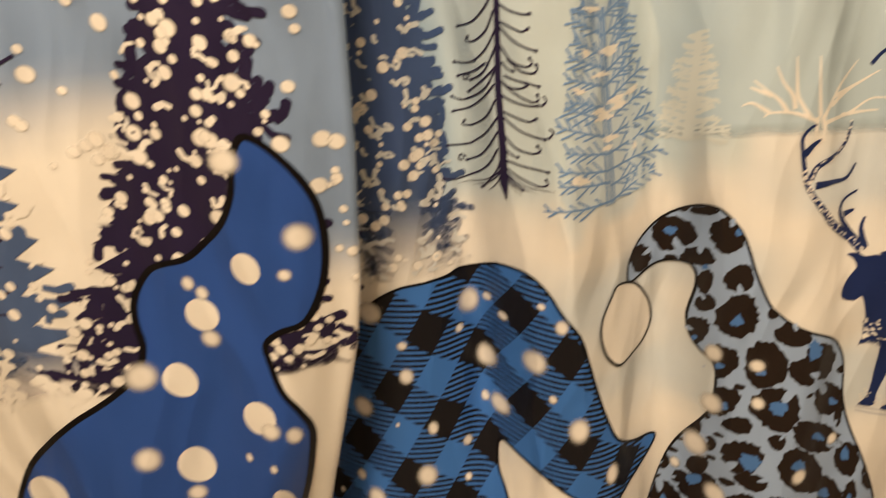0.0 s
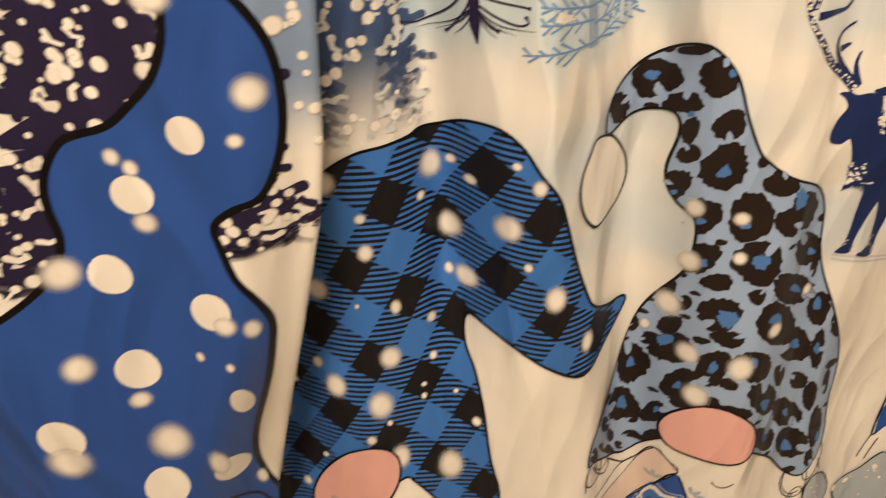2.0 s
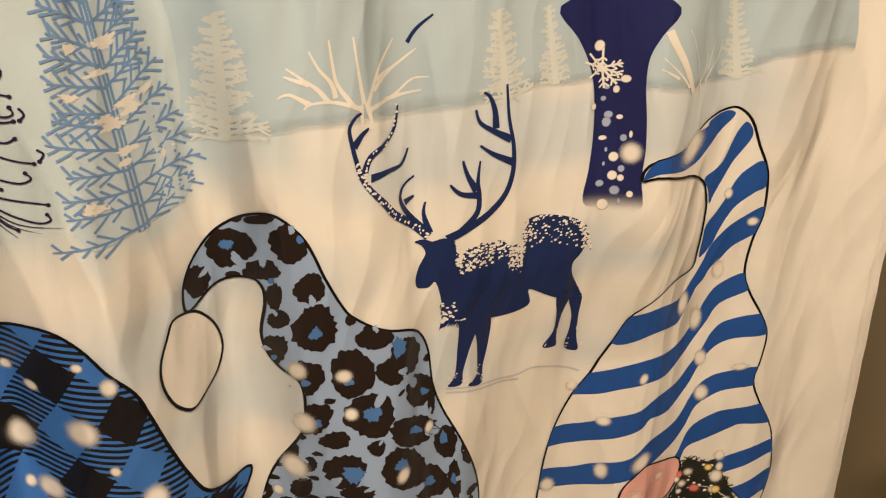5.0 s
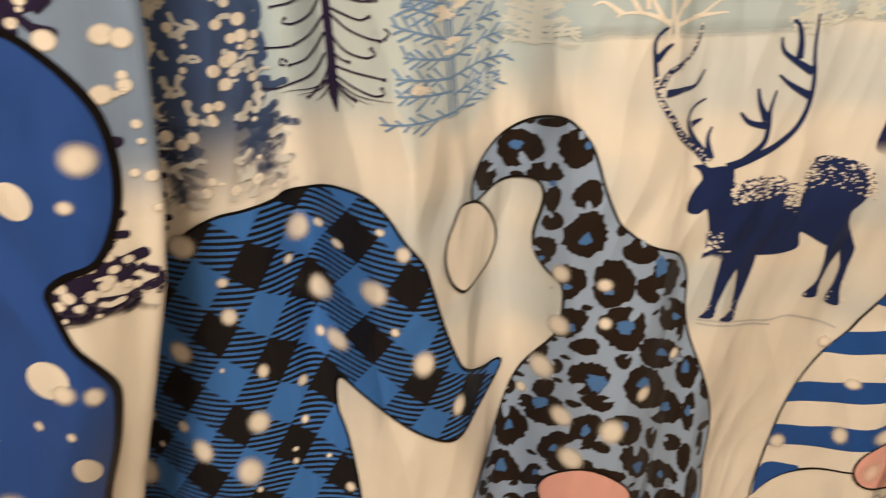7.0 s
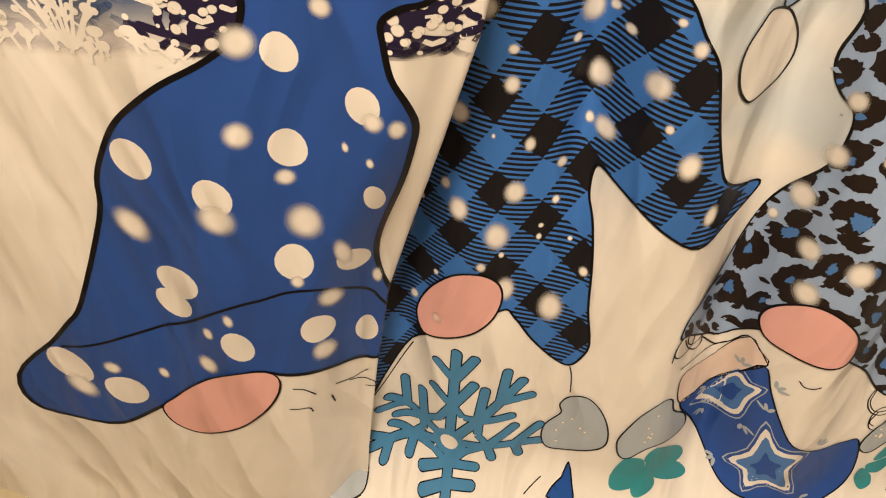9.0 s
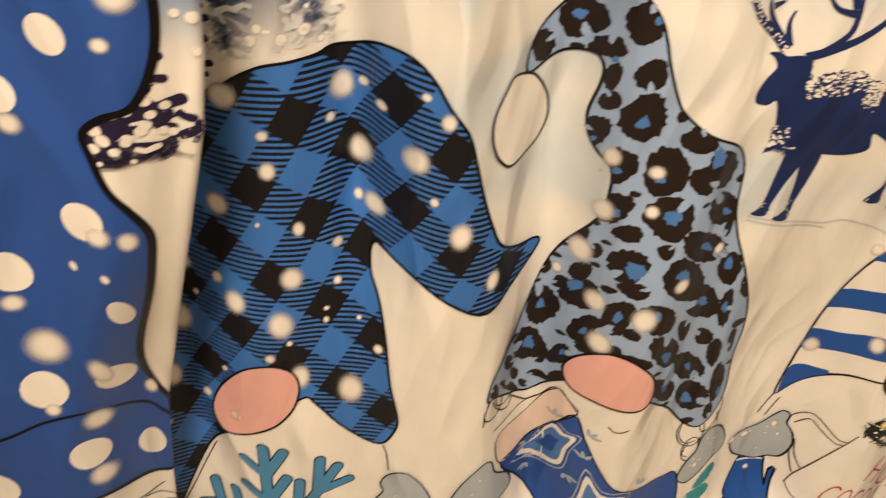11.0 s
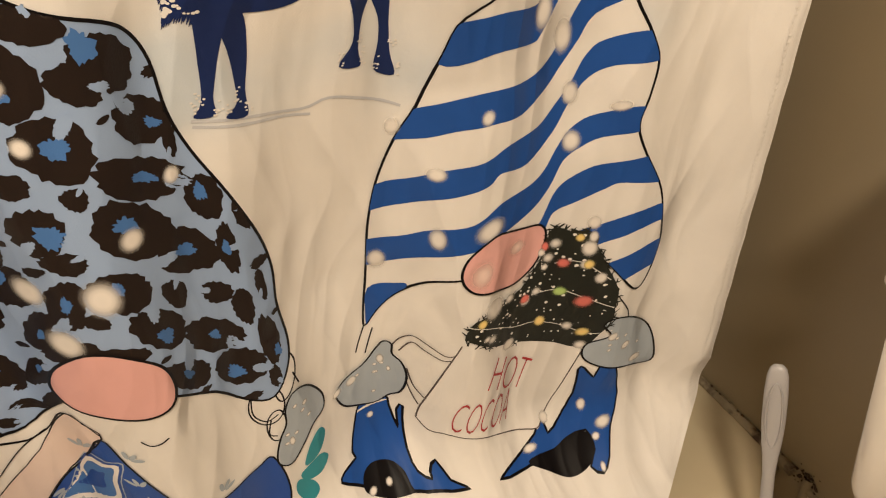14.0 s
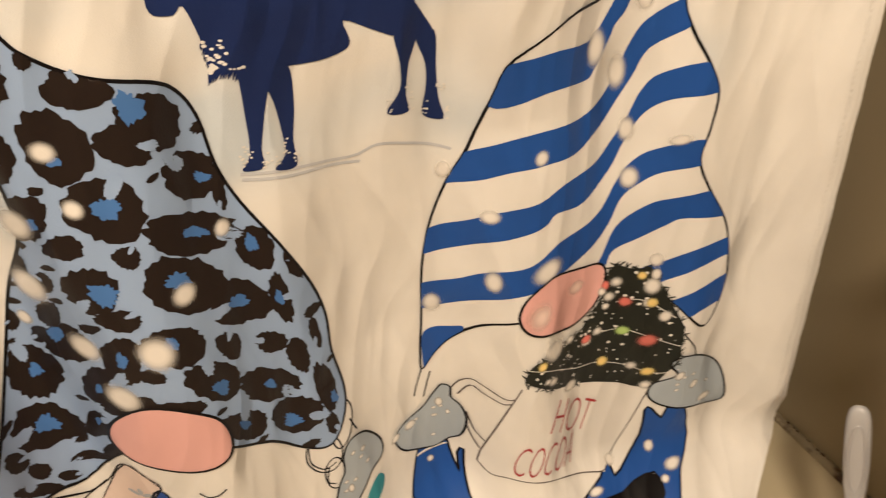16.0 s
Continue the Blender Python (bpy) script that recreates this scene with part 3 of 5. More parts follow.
SNOW_LEO = [(1064, 964, 7, 10), (1095, 959, 7, 7), (1097, 922, 6, 7), (1064, 912, 9, 12), (1053, 862, 10, 15), (1068, 815, 9, 13), (1107, 809, 12,
    16), (1076, 769, 11, 15), (1134, 844, 8, 9), (1168, 869, 6, 7), (1038, 830, 5, 7)]
SNOW_STRIPE = [(1433, 918, 9, 15), (1451, 896, 7, 15), (1460, 849, 6, 11), (1464, 806, 7, 11), (1387, 851, 6, 7), (1351, 808, 7, 7), (1351, 745, 6,
    12), (1311, 713, 8, 12), (1391, 746, 15, 12), (1325, 849, 6, 8), (1487, 724, 6, 8), (1496, 836, 9, 5)]
SNOW_TIP = [(1407, 1086, 28, 14), (1468, 1026, 4, 6), (1490, 997, 5, 5), (1467, 948, 6, 11), (1342, 1096, 7, 10)]
DEER_BODY = [(1168, 1048), (1174, 1043), (1177, 1035), (1171, 1026), (1166, 1015), (1168, 1007), (1178, 1004), (1184, 1008), (1188, 989), (1189, 973),
    (1187, 966), (1196, 969), (1204, 965), (1220, 964), (1248, 959), (1264, 961), (1269, 967), (1266, 981), (1282, 971), (1296, 962), (1311, 955),
    (1321, 958), (1316, 970), (1309, 984), (1308, 996), (1314, 1003), (1319, 1012), (1323, 1006), (1319, 1026), (1313, 1035), (1297, 1044), (1274,
    1051), (1261, 1049), (1257, 1042), (1256, 1028), (1244, 1034), (1229, 1039), (1214, 1038), (1204, 1035), (1200, 1043), (1192, 1047), (1183, 1045),
    (1177, 1048)]
DEER_LEGS = [[(1204, 970), (1201, 945), (1199, 919), (1196, 907), (1191, 900), (1204, 899), (1205, 912), (1211, 934), (1219, 964)], [(1214, 966),
    (1218, 941), (1219, 920), (1218, 903), (1210, 895), (1224, 892), (1225, 911), (1230, 937), (1230, 964)], [(1296, 964), (1299, 942), (1298, 923),
    (1288, 908), (1303, 904), (1302, 918), (1305, 940), (1310, 958)], [(1310, 958), (1316, 937), (1316, 918), (1313, 898), (1327, 891), (1324, 910),
    (1323, 933), (1322, 959)]]
ANTLERS = [[(1180, 1050), (1169, 1062), (1151, 1078), (1140, 1093), (1130, 1106), (1123, 1118), (1120, 1131), (1118, 1143), (1117, 1155), (1122,
    1162), (1127, 1164)], [(1119, 1142), (1126, 1149), (1132, 1152)], [(1125, 1121), (1131, 1131), (1146, 1136), (1156, 1145), (1160, 1160)], [(1130,
    1116), (1146, 1115), (1160, 1115), (1167, 1126)], [(1178, 1055), (1164, 1073), (1157, 1087), (1160, 1097), (1171, 1103)], [(1161, 1084), (1170,
    1087)], [(1181, 1053), (1177, 1070), (1179, 1080)]]
ANTLERS_RIGHT = [[(1194, 1046), (1209, 1054), (1227, 1064), (1241, 1078), (1247, 1096), (1247, 1116), (1243, 1138), (1241, 1164)], [(1245, 1121),
    (1229, 1131), (1219, 1139), (1216, 1149)], [(1232, 1132), (1231, 1146), (1227, 1157), (1222, 1161)], [(1247, 1102), (1230, 1112), (1219, 1121)],
    [(1203, 1051), (1216, 1066), (1218, 1080), (1217, 1093), (1219, 1109)], [(1216, 1085), (1209, 1099), (1206, 1111)], [(1217, 1081), (1204, 1084),
    (1197, 1092)]]
DEER_TRACK = [[(1189, 898), (1220, 891), (1260, 881), (1280, 885), (1302, 878), (1331, 865)], [(1189, 894), (1224, 885), (1267, 875)]]
TRUNK = [(1283, 1214), (1299, 1189), (1310, 1169), (1316, 1145), (1317, 1110), (1315, 1082), (1312, 1053), (1329, 1046), (1350, 1046), (1349, 1074),
    (1350, 1097), (1349, 1124), (1347, 1150), (1348, 1171), (1354, 1187), (1364, 1206), (1332, 1222)]
SKY = [(1017, 1152), (1046, 1155), (1075, 1157), (1114, 1157), (1157, 1150), (1194, 1149), (1223, 1150), (1250, 1154), (1274, 1155), (1311, 1152),
    (1348, 1145), (1407, 1134), (1457, 1129), (1472, 1138), (1487, 1144), (1526, 1146), (1569, 1143), (1533, 1231), (1375, 1246), (1260, 1256), (1098,
    1273), (1019, 1277), (1022, 1234), (1021, 1190)]
TRUNK_DOTS = [(1336, 1155, 3, 3), (1323, 1140, 2, 2), (1316, 1134, 2, 3), (1327, 1127, 3, 3), (1334, 1125, 2, 2), (1326, 1121, 3, 4), (1324, 1108,
    3, 2), (1337, 1108, 2, 3), (1341, 1111, 1, 3), (1327, 1098, 1, 2), (1332, 1092, 3, 4), (1337, 1082, 2, 3), (1332, 1076, 3, 4), (1326, 1086, 1, 2),
    (1337, 1074, 2, 3), (1334, 1063, 3, 4), (1343, 1060, 2, 3), (1337, 1053, 1, 3), (1327, 1050, 4, 5), (1324, 1069, 3, 3), (1331, 1147, 2, 3), (1325,
    1149, 2, 2), (1318, 1181, 4, 4)]
SNOWFLAKE_SMALL = [[(1321, 1179), (1321, 1164)], [(1321, 1164), (1323, 1148)], [(1306, 1170), (1321, 1164)], [(1321, 1164), (1334, 1167)], [(1311,
    1157), (1321, 1164)], [(1321, 1164), (1334, 1158)], [(1310, 1176), (1321, 1164)], [(1321, 1164), (1331, 1151)]]
WHITE_TREE = [[(1131, 1150), (1131, 1161), (1130, 1170)], [(1129, 1166), (1115, 1173), (1105, 1176), (1093, 1176), (1089, 1173)], [(1105, 1176),
    (1099, 1185), (1090, 1193), (1081, 1201)], [(1122, 1170), (1112, 1186), (1110, 1200), (1109, 1216)], [(1130, 1170), (1128, 1189), (1126, 1215)],
    [(1133, 1168), (1141, 1183), (1148, 1194), (1159, 1207)], [(1134, 1164), (1157, 1168), (1173, 1176), (1186, 1176)], [(1142, 1183), (1163, 1190),
    (1178, 1197)], [(1094, 1189), (1085, 1193), (1079, 1196)], [(1110, 1178), (1108, 1188), (1101, 1198), (1096, 1210)], [(1139, 1176), (1152, 1185),
    (1169, 1193)], [(1093, 1176), (1081, 1184), (1074, 1182)], [(1149, 1167), (1168, 1167), (1180, 1167)]]
WHITE_TREE_EAST = [[(1393, 1136), (1376, 1160), (1364, 1178), (1358, 1190)], [(1414, 1131), (1398, 1160), (1375, 1189)], [(1403, 1136), (1422,
    1151), (1406, 1184)], [(1383, 1143), (1365, 1161), (1356, 1170)], [(1422, 1136), (1441, 1151), (1445, 1166)], [(1369, 1153), (1355, 1162)],
    [(1426, 1146), (1435, 1167)]]
CURL_TRUNK = [[(898, 1248), (897, 1230), (896, 1211), (896, 1195), (896, 1177), (896, 1160), (895, 1143), (895, 1133)]]
CURLS = [[(897, 1219), (903, 1213), (910, 1211), (917, 1213), (916, 1215)], [(896, 1208), (905, 1202), (917, 1198), (924, 1198)], [(896, 1195),
    (906, 1190), (916, 1186), (922, 1188)], [(896, 1192), (907, 1181), (918, 1175), (928, 1172)], [(897, 1177), (905, 1166), (917, 1161), (924, 1163),
    (922, 1167)], [(897, 1165), (902, 1160), (907, 1158)], [(898, 1155), (910, 1151), (922, 1148), (929, 1146)], [(897, 1149), (908, 1141), (921,
    1135), (928, 1136), (927, 1140)], [(928, 1205), (930, 1201), (927, 1198)], [(931, 1180), (934, 1177), (931, 1173)], [(904, 1233), (913, 1224),
    (922, 1222), (925, 1226), (924, 1228)]]
CURLS_WEST = [[(895, 1227), (884, 1216), (873, 1207)], [(893, 1214), (884, 1203), (872, 1194), (858, 1191)], [(893, 1202), (885, 1188), (873, 1180),
    (865, 1180), (867, 1183)], [(894, 1189), (883, 1174), (871, 1165)], [(869, 1164), (860, 1163), (851, 1164)], [(893, 1177), (885, 1164), (877,
    1155), (866, 1150)], [(863, 1150), (859, 1151), (861, 1155), (864, 1153)], [(892, 1163), (884, 1149), (873, 1140), (856, 1134), (845, 1137)],
    [(893, 1152), (889, 1143), (881, 1132), (877, 1128)], [(898, 1142), (903, 1135), (909, 1131)], [(888, 1230), (878, 1223), (865, 1219)]]
BLUE_TREE = (978, 1108, 973, 1262, 44)
PALE_TREE_WEST = (1042, 1152, 1047, 1237, 26)
PALE_TREE_MID = (1241, 1150, 1234, 1218, 24)
PALE_TREE_EAST = (1463, 1131, 1452, 1199, 18)
PALE_TREE_NEAR = (1282, 1157, 1273, 1215, 15)
NAVY_PINE = (812, 1055, 824, 1400, 45)
PLUM_SHRUB = (716, 986, 757, 1133, 44)
PLUM_PINE = (561, 1035, 624, 1345, 108)
SLATE_PINE = (350, 1050, 455, 1400, 138)
MUG_LINES = [[(1366, 623), (1354, 587), (1337, 521), (1333, 503)], [(1333, 503), (1341, 490), (1357, 491), (1395, 482), (1442, 465), (1452, 469)],
    [(1452, 469), (1471, 507), (1490, 565)], [(1318, 600), (1325, 614), (1334, 622), (1343, 616), (1354, 607), (1361, 609)], [(1324, 596), (1333,
    613), (1341, 607), (1352, 600), (1358, 602)], [(1329, 573), (1333, 550), (1340, 536)], [(1325, 571), (1331, 539), (1336, 522)]]
MUG = [(1367, 625), (1354, 587), (1337, 521), (1333, 503), (1341, 490), (1357, 491), (1395, 482), (1442, 465), (1452, 469), (1471, 507), (1489, 567),
    (1464, 579), (1436, 588), (1399, 607)]
FIR = [(1458, 720), (1471, 715), (1483, 715), (1494, 694), (1502, 673), (1516, 641), (1515, 619), (1515, 600), (1505, 588), (1489, 570), (1464, 579),
    (1436, 588), (1399, 607), (1380, 622), (1369, 632), (1374, 648), (1390, 654), (1411, 657), (1429, 661), (1440, 676), (1450, 693), (1452, 709)]
COAT_WEST = [(1288, 534), (1275, 514), (1263, 486), (1265, 479), (1249, 478), (1243, 473), (1260, 460), (1285, 445), (1322, 437), (1360, 441), (1346,
    446), (1339, 460), (1331, 450), (1330, 445), (1320, 450), (1318, 467), (1324, 512), (1318, 507), (1316, 485), (1312, 513), (1310, 526)]
COAT_EAST = [(1489, 537), (1487, 499), (1473, 472), (1457, 458), (1455, 475), (1443, 460), (1422, 451), (1391, 442), (1422, 439), (1454, 442), (1473,
    450), (1496, 454), (1501, 437), (1490, 426), (1504, 420), (1518, 429), (1525, 450), (1539, 480), (1528, 532), (1510, 537), (1505, 522), (1495,
    538)]
BOOT_WEST = [(1263, 455), (1267, 464), (1279, 467), (1297, 462), (1307, 453), (1309, 443), (1309, 438), (1288, 440), (1270, 448)]
BOOT_EAST = [(1427, 442), (1459, 445), (1480, 452), (1497, 452), (1502, 439), (1489, 427), (1464, 423), (1444, 431)]
MITTEN_STRIPE_WEST = [(1257, 563), (1262, 573), (1290, 581), (1305, 599), (1312, 608), (1319, 605), (1319, 591), (1326, 580), (1329, 560), (1324,
    536), (1314, 529), (1297, 521), (1268, 539)]
MITTEN_STRIPE_EAST = [(1491, 557), (1494, 575), (1515, 581), (1507, 597), (1518, 603), (1541, 592), (1565, 568), (1576, 538), (1576, 512), (1552,
    515), (1507, 540)]
MITTEN_LEO_EAST = [(1190, 562), (1196, 581), (1203, 594), (1205, 611), (1214, 623), (1229, 616), (1242, 590), (1241, 572), (1227, 568), (1214, 556),
    (1200, 542), (1190, 548)]
MITTEN_LEO_WEST = [(932, 546), (933, 566), (949, 600), (970, 615), (980, 611), (985, 591), (1000, 572), (1005, 547), (992, 541), (963, 541), (946,
    530), (937, 532)]
MITTEN_PLAID_EAST = [(851, 522), (853, 547), (869, 570), (867, 584), (876, 599), (896, 606), (912, 593), (921, 566), (918, 539), (893, 515), (862,
    506)]
MITTEN_PLAID_WEST = [(575, 424), (580, 441), (598, 457), (625, 470), (630, 455), (645, 461), (651, 444), (645, 427), (611, 420)]
COAT_PLAID = [(885, 488), (879, 466), (863, 445), (893, 442), (891, 463)]
SCARF_FLAP = [(990, 644), (1022, 644), (1050, 679), (1060, 671), (1069, 659), (1040, 611), (1012, 597), (992, 595), (985, 623)]
BANDANA = [(992, 595), (1016, 596), (1045, 613), (1067, 656), (1078, 630), (1092, 599), (1112, 568), (1144, 558), (1171, 557), (1186, 560), (1194,
    521), (1190, 488), (1169, 468), (1136, 466), (1099, 465), (1071, 462), (1053, 471), (1033, 504), (1011, 552)]
STARS = [[(1086, 572), (1100, 552), (1124, 551), (1116, 526), (1126, 491), (1103, 496), (1086, 479), (1081, 496), (1068, 496), (1081, 527)], [(1050,
    621), (1060, 617), (1070, 621), (1064, 597), (1061, 570), (1051, 561), (1034, 566), (1015, 580), (1033, 589)]]
PETALS_A = [[(965, 519), (943, 527), (932, 496), (933, 473), (951, 472), (965, 482)], [(965, 519), (977, 534), (1005, 509), (1015, 489), (1005, 483),
    (984, 491)], [(969, 513), (1001, 489), (1021, 468), (1014, 463), (993, 471), (974, 488)], [(965, 508), (983, 475), (977, 463), (961, 462), (956,
    477)]]
PETALS_B = [[(1212, 526), (1220, 545), (1233, 553), (1239, 541), (1229, 526)], [(1207, 520), (1227, 523), (1237, 511), (1226, 502), (1210, 508)],
    [(1203, 514), (1216, 502), (1220, 486), (1208, 482), (1199, 498)]]
PETALS = PETALS_A + PETALS_B
LEO_LINES = [[(1095, 663), (1100, 658), (1107, 659), (1114, 664)], [(982, 654), (1008, 659), (1032, 659), (1048, 679), (1059, 673), (1068, 662)],
    [(979, 698), (984, 684), (993, 674), (999, 677), (999, 687)], [(1000, 684), (1018, 660), (1032, 660)], [(1180, 639), (1179, 621), (1188, 607),
    (1199, 609)], [(1192, 606), (1188, 590), (1194, 584)], [(1219, 643), (1223, 626)], [(975, 699), (971, 688), (970, 671)]]
PLAITS = [[(1206, 616), (1200, 604), (1190, 602), (1181, 610), (1176, 625), (1179, 640), (1187, 647), (1197, 644), (1205, 632)], [(1220, 636), (1213,
    624), (1205, 621), (1201, 629), (1201, 643), (1206, 658), (1214, 666), (1220, 664), (1223, 652)], [(1205, 591), (1201, 581), (1194, 578), (1189,
    583), (1187, 595), (1189, 607), (1195, 614), (1201, 613), (1204, 604)], [(1000, 696), (997, 687), (990, 684), (984, 689), (982, 698), (984, 708),
    (989, 714), (996, 714), (1000, 706)], [(987, 683), (981, 676), (975, 675), (971, 681), (972, 691), (976, 701), (982, 705), (987, 703), (989,
    694)]]
PLAID_LINES = [[(872, 644), (875, 630), (876, 605)], [(499, 675), (508, 670), (516, 654)], [(491, 641), (507, 637), (510, 627)], [(531, 653), (544,
    646), (559, 652)], [(704, 634), (668, 567), (626, 503)], [(855, 463), (837, 445)], [(526, 638), (527, 623)]]
STRIPE_LINES = [[(1297, 632), (1290, 612), (1286, 599)], [(1304, 626), (1300, 612), (1295, 594)], [(1511, 670), (1529, 643), (1538, 629)], [(1520,
    627), (1532, 607), (1535, 593)], [(1543, 633), (1538, 629)], [(1344, 697), (1330, 680), (1319, 667)]]
HAIR_DOT = [[(541, 644), (561, 633), (565, 624)], [(573, 630), (589, 625), (598, 633)], [(553, 624), (568, 621)]]
SKY_MARK = [[(1171, 1202), (1178, 1210), (1190, 1219)]]
HOT = (1386, 556, 1432, 524, 1399, 593)
COCOA = (1354, 498, 1413, 490, 1363, 543)
FLAKE = [(746, 495), (755, 655), (669, 544), (638, 465), (746, 423), (856, 518), (829, 623)]
LAMPS_YELLOW = [(1383, 646, 5, 6), (1488, 592, 7, 6), (1449, 611, 6, 7), (1487, 677, 5, 6), (1478, 708, 4, 5)]
LAMPS_RED = [(1486, 632, 9, 8), (1467, 679, 6, 6), (1450, 700, 4, 6), (1432, 645, 6, 6)]
LAMPS_GREEN = [(1466, 645, 7, 6)]
LAMPS_WHITE = [(1396, 657, 11, 13), (1486, 696, 7, 10), (1498, 660, 6, 7), (1447, 694, 4, 5), (1488, 709, 4, 7), (1414, 599, 8, 7)]
LAMP_STRINGS = [[(1370, 647), (1391, 636), (1421, 616), (1444, 611), (1467, 603), (1494, 589), (1516, 588)], [(1445, 647), (1465, 647), (1484, 638),
    (1513, 620)], [(1460, 679), (1481, 680), (1507, 656)]]
SNOW_COAT = [(1291, 509, 4, 4), (1495, 484, 5, 9), (1433, 451, 9, 4), (1516, 458, 10, 7), (1505, 447, 5, 4), (1289, 450, 4, 3), (1270, 451, 5, 3),
    (1505, 424, 4, 4), (1456, 475, 5, 8), (1276, 568, 7, 6), (1258, 568, 6, 5), (1308, 584, 4, 7), (1554, 526, 9, 6), (1518, 578, 6, 6), (1536, 556,
    6, 6), (1315, 569, 2, 4), (1223, 602, 3, 3), (1205, 570, 3, 6)]
HEM = ink("hem_polyester", (0.80, 0.77, 0.735))
END = us[-1]
edge = [(END - 0.0055 + 0.0007 * math.sin(i * 2.3), 0.12 + 0.02 * i) for i in range(86)]
stroke("hem", edge, 0.011, HEM, 1.2, curtain)
bm = bmesh.new()
for i in range(190):
    wave = 0.0006 * math.sin(i * 1.7)
    stroke_into(bm, [(END - 0.011 + wave, 0.30 + i * 0.0055), (END - 0.0105 + wave, 0.3032 + i * 0.0055)], 0.0015, 2.2)
tagged(part("stitching", bm, HEM, curtain), kind="stuff")


# ---- printed winter landscape ----
PALE_INK = ink("pale_twig_ink", (0.62, 0.66, 0.66))
TWIG_BLUE = ink("twig_blue_ink", (0.17, 0.30, 0.56))
PALE_BLUE = ink("pale_stem_ink", (0.53, 0.63, 0.72))
TRACK = ink("track_grey_ink", (0.55, 0.56, 0.60))


def sky_edge(x, z):
    """How strongly the printed sky shows just above the snow line."""
    return (z - float(np.interp(x * 1000, [p[0] for p in SKY[:17]], [p[1] for p in SKY[:17]])) / 1000 - 0.003 * noise.noise(Vector((x * 50, z * 50, 2)))) / 0.010


sky = fill("printed_sky", curve(SKY), soft_ink("sky_ink", (0.45, 0.56, 0.645)), 0, curtain, fade=sky_edge)


def twigs(name, axis, mat, layer, count, width, seed, rise=0.35, fork=True, trunk=True):
    """A twiggy printed tree: a stem with side twigs that shorten towards the top."""
    fx, fz, tx, tz, half = [a / 1000 for a in axis]
    rnd, bm = random.Random(seed), bmesh.new()
    if trunk:
        stroke_into(bm, [(fx, fz), ((fx + tx) / 2, (fz + tz) / 2), (tx, tz)], width * 2.6, layer, (1, 0.5))
    for i in range(count):
        t = (i + rnd.random()) / count
        side = 1 if i % 2 else -1
        x, z = fx + (tx - fx) * t, fz + (tz - fz) * t
        reach = half * (1 - 0.72 * t) * (0.55 + 0.5 * rnd.random())
        a = rise * (0.4 + rnd.random()) - 0.12
        dx, dz = side * math.cos(a), math.sin(a)
        bend = (rnd.random() - 0.4) * 0.3
        line = [(x + dx * reach * k / 4, z + (dz + bend * k / 4) * reach * k / 4) for k in range(5)]
        stroke_into(bm, line, width, layer, (1.1, 0.6))
        if fork:
            for k in (1, 2, 3):
                s = rnd.choice((-1, 1))
                b = math.atan2(dz, dx) + s * (0.5 + 0.4 * rnd.random())
                r = reach * (0.22 + 0.15 * rnd.random())
                stroke_into(bm, [line[k], (line[k][0] + math.cos(b) * r, line[k][1] + math.sin(b) * r)], width * 0.85, layer, (1, 0.6))
    return tagged(part(name, bm, mat, curtain), kind="stuff")


def finger(bm, x, z, a, length, wide, layer, bend=0.25):
    """A blunt leaf finger or lobe of snow with a round end."""
    line = [(x, z), (x + 0.55 * length * math.cos(a), z + 0.55 * length * math.sin(a)),
            (x + length * math.cos(a + bend), z + length * math.sin(a + bend))]
    stroke_into(bm, line, wide, layer, (0.75, 1.0))
    disc_into(bm, *line[-1], wide * 0.5, wide * 0.5, layer)


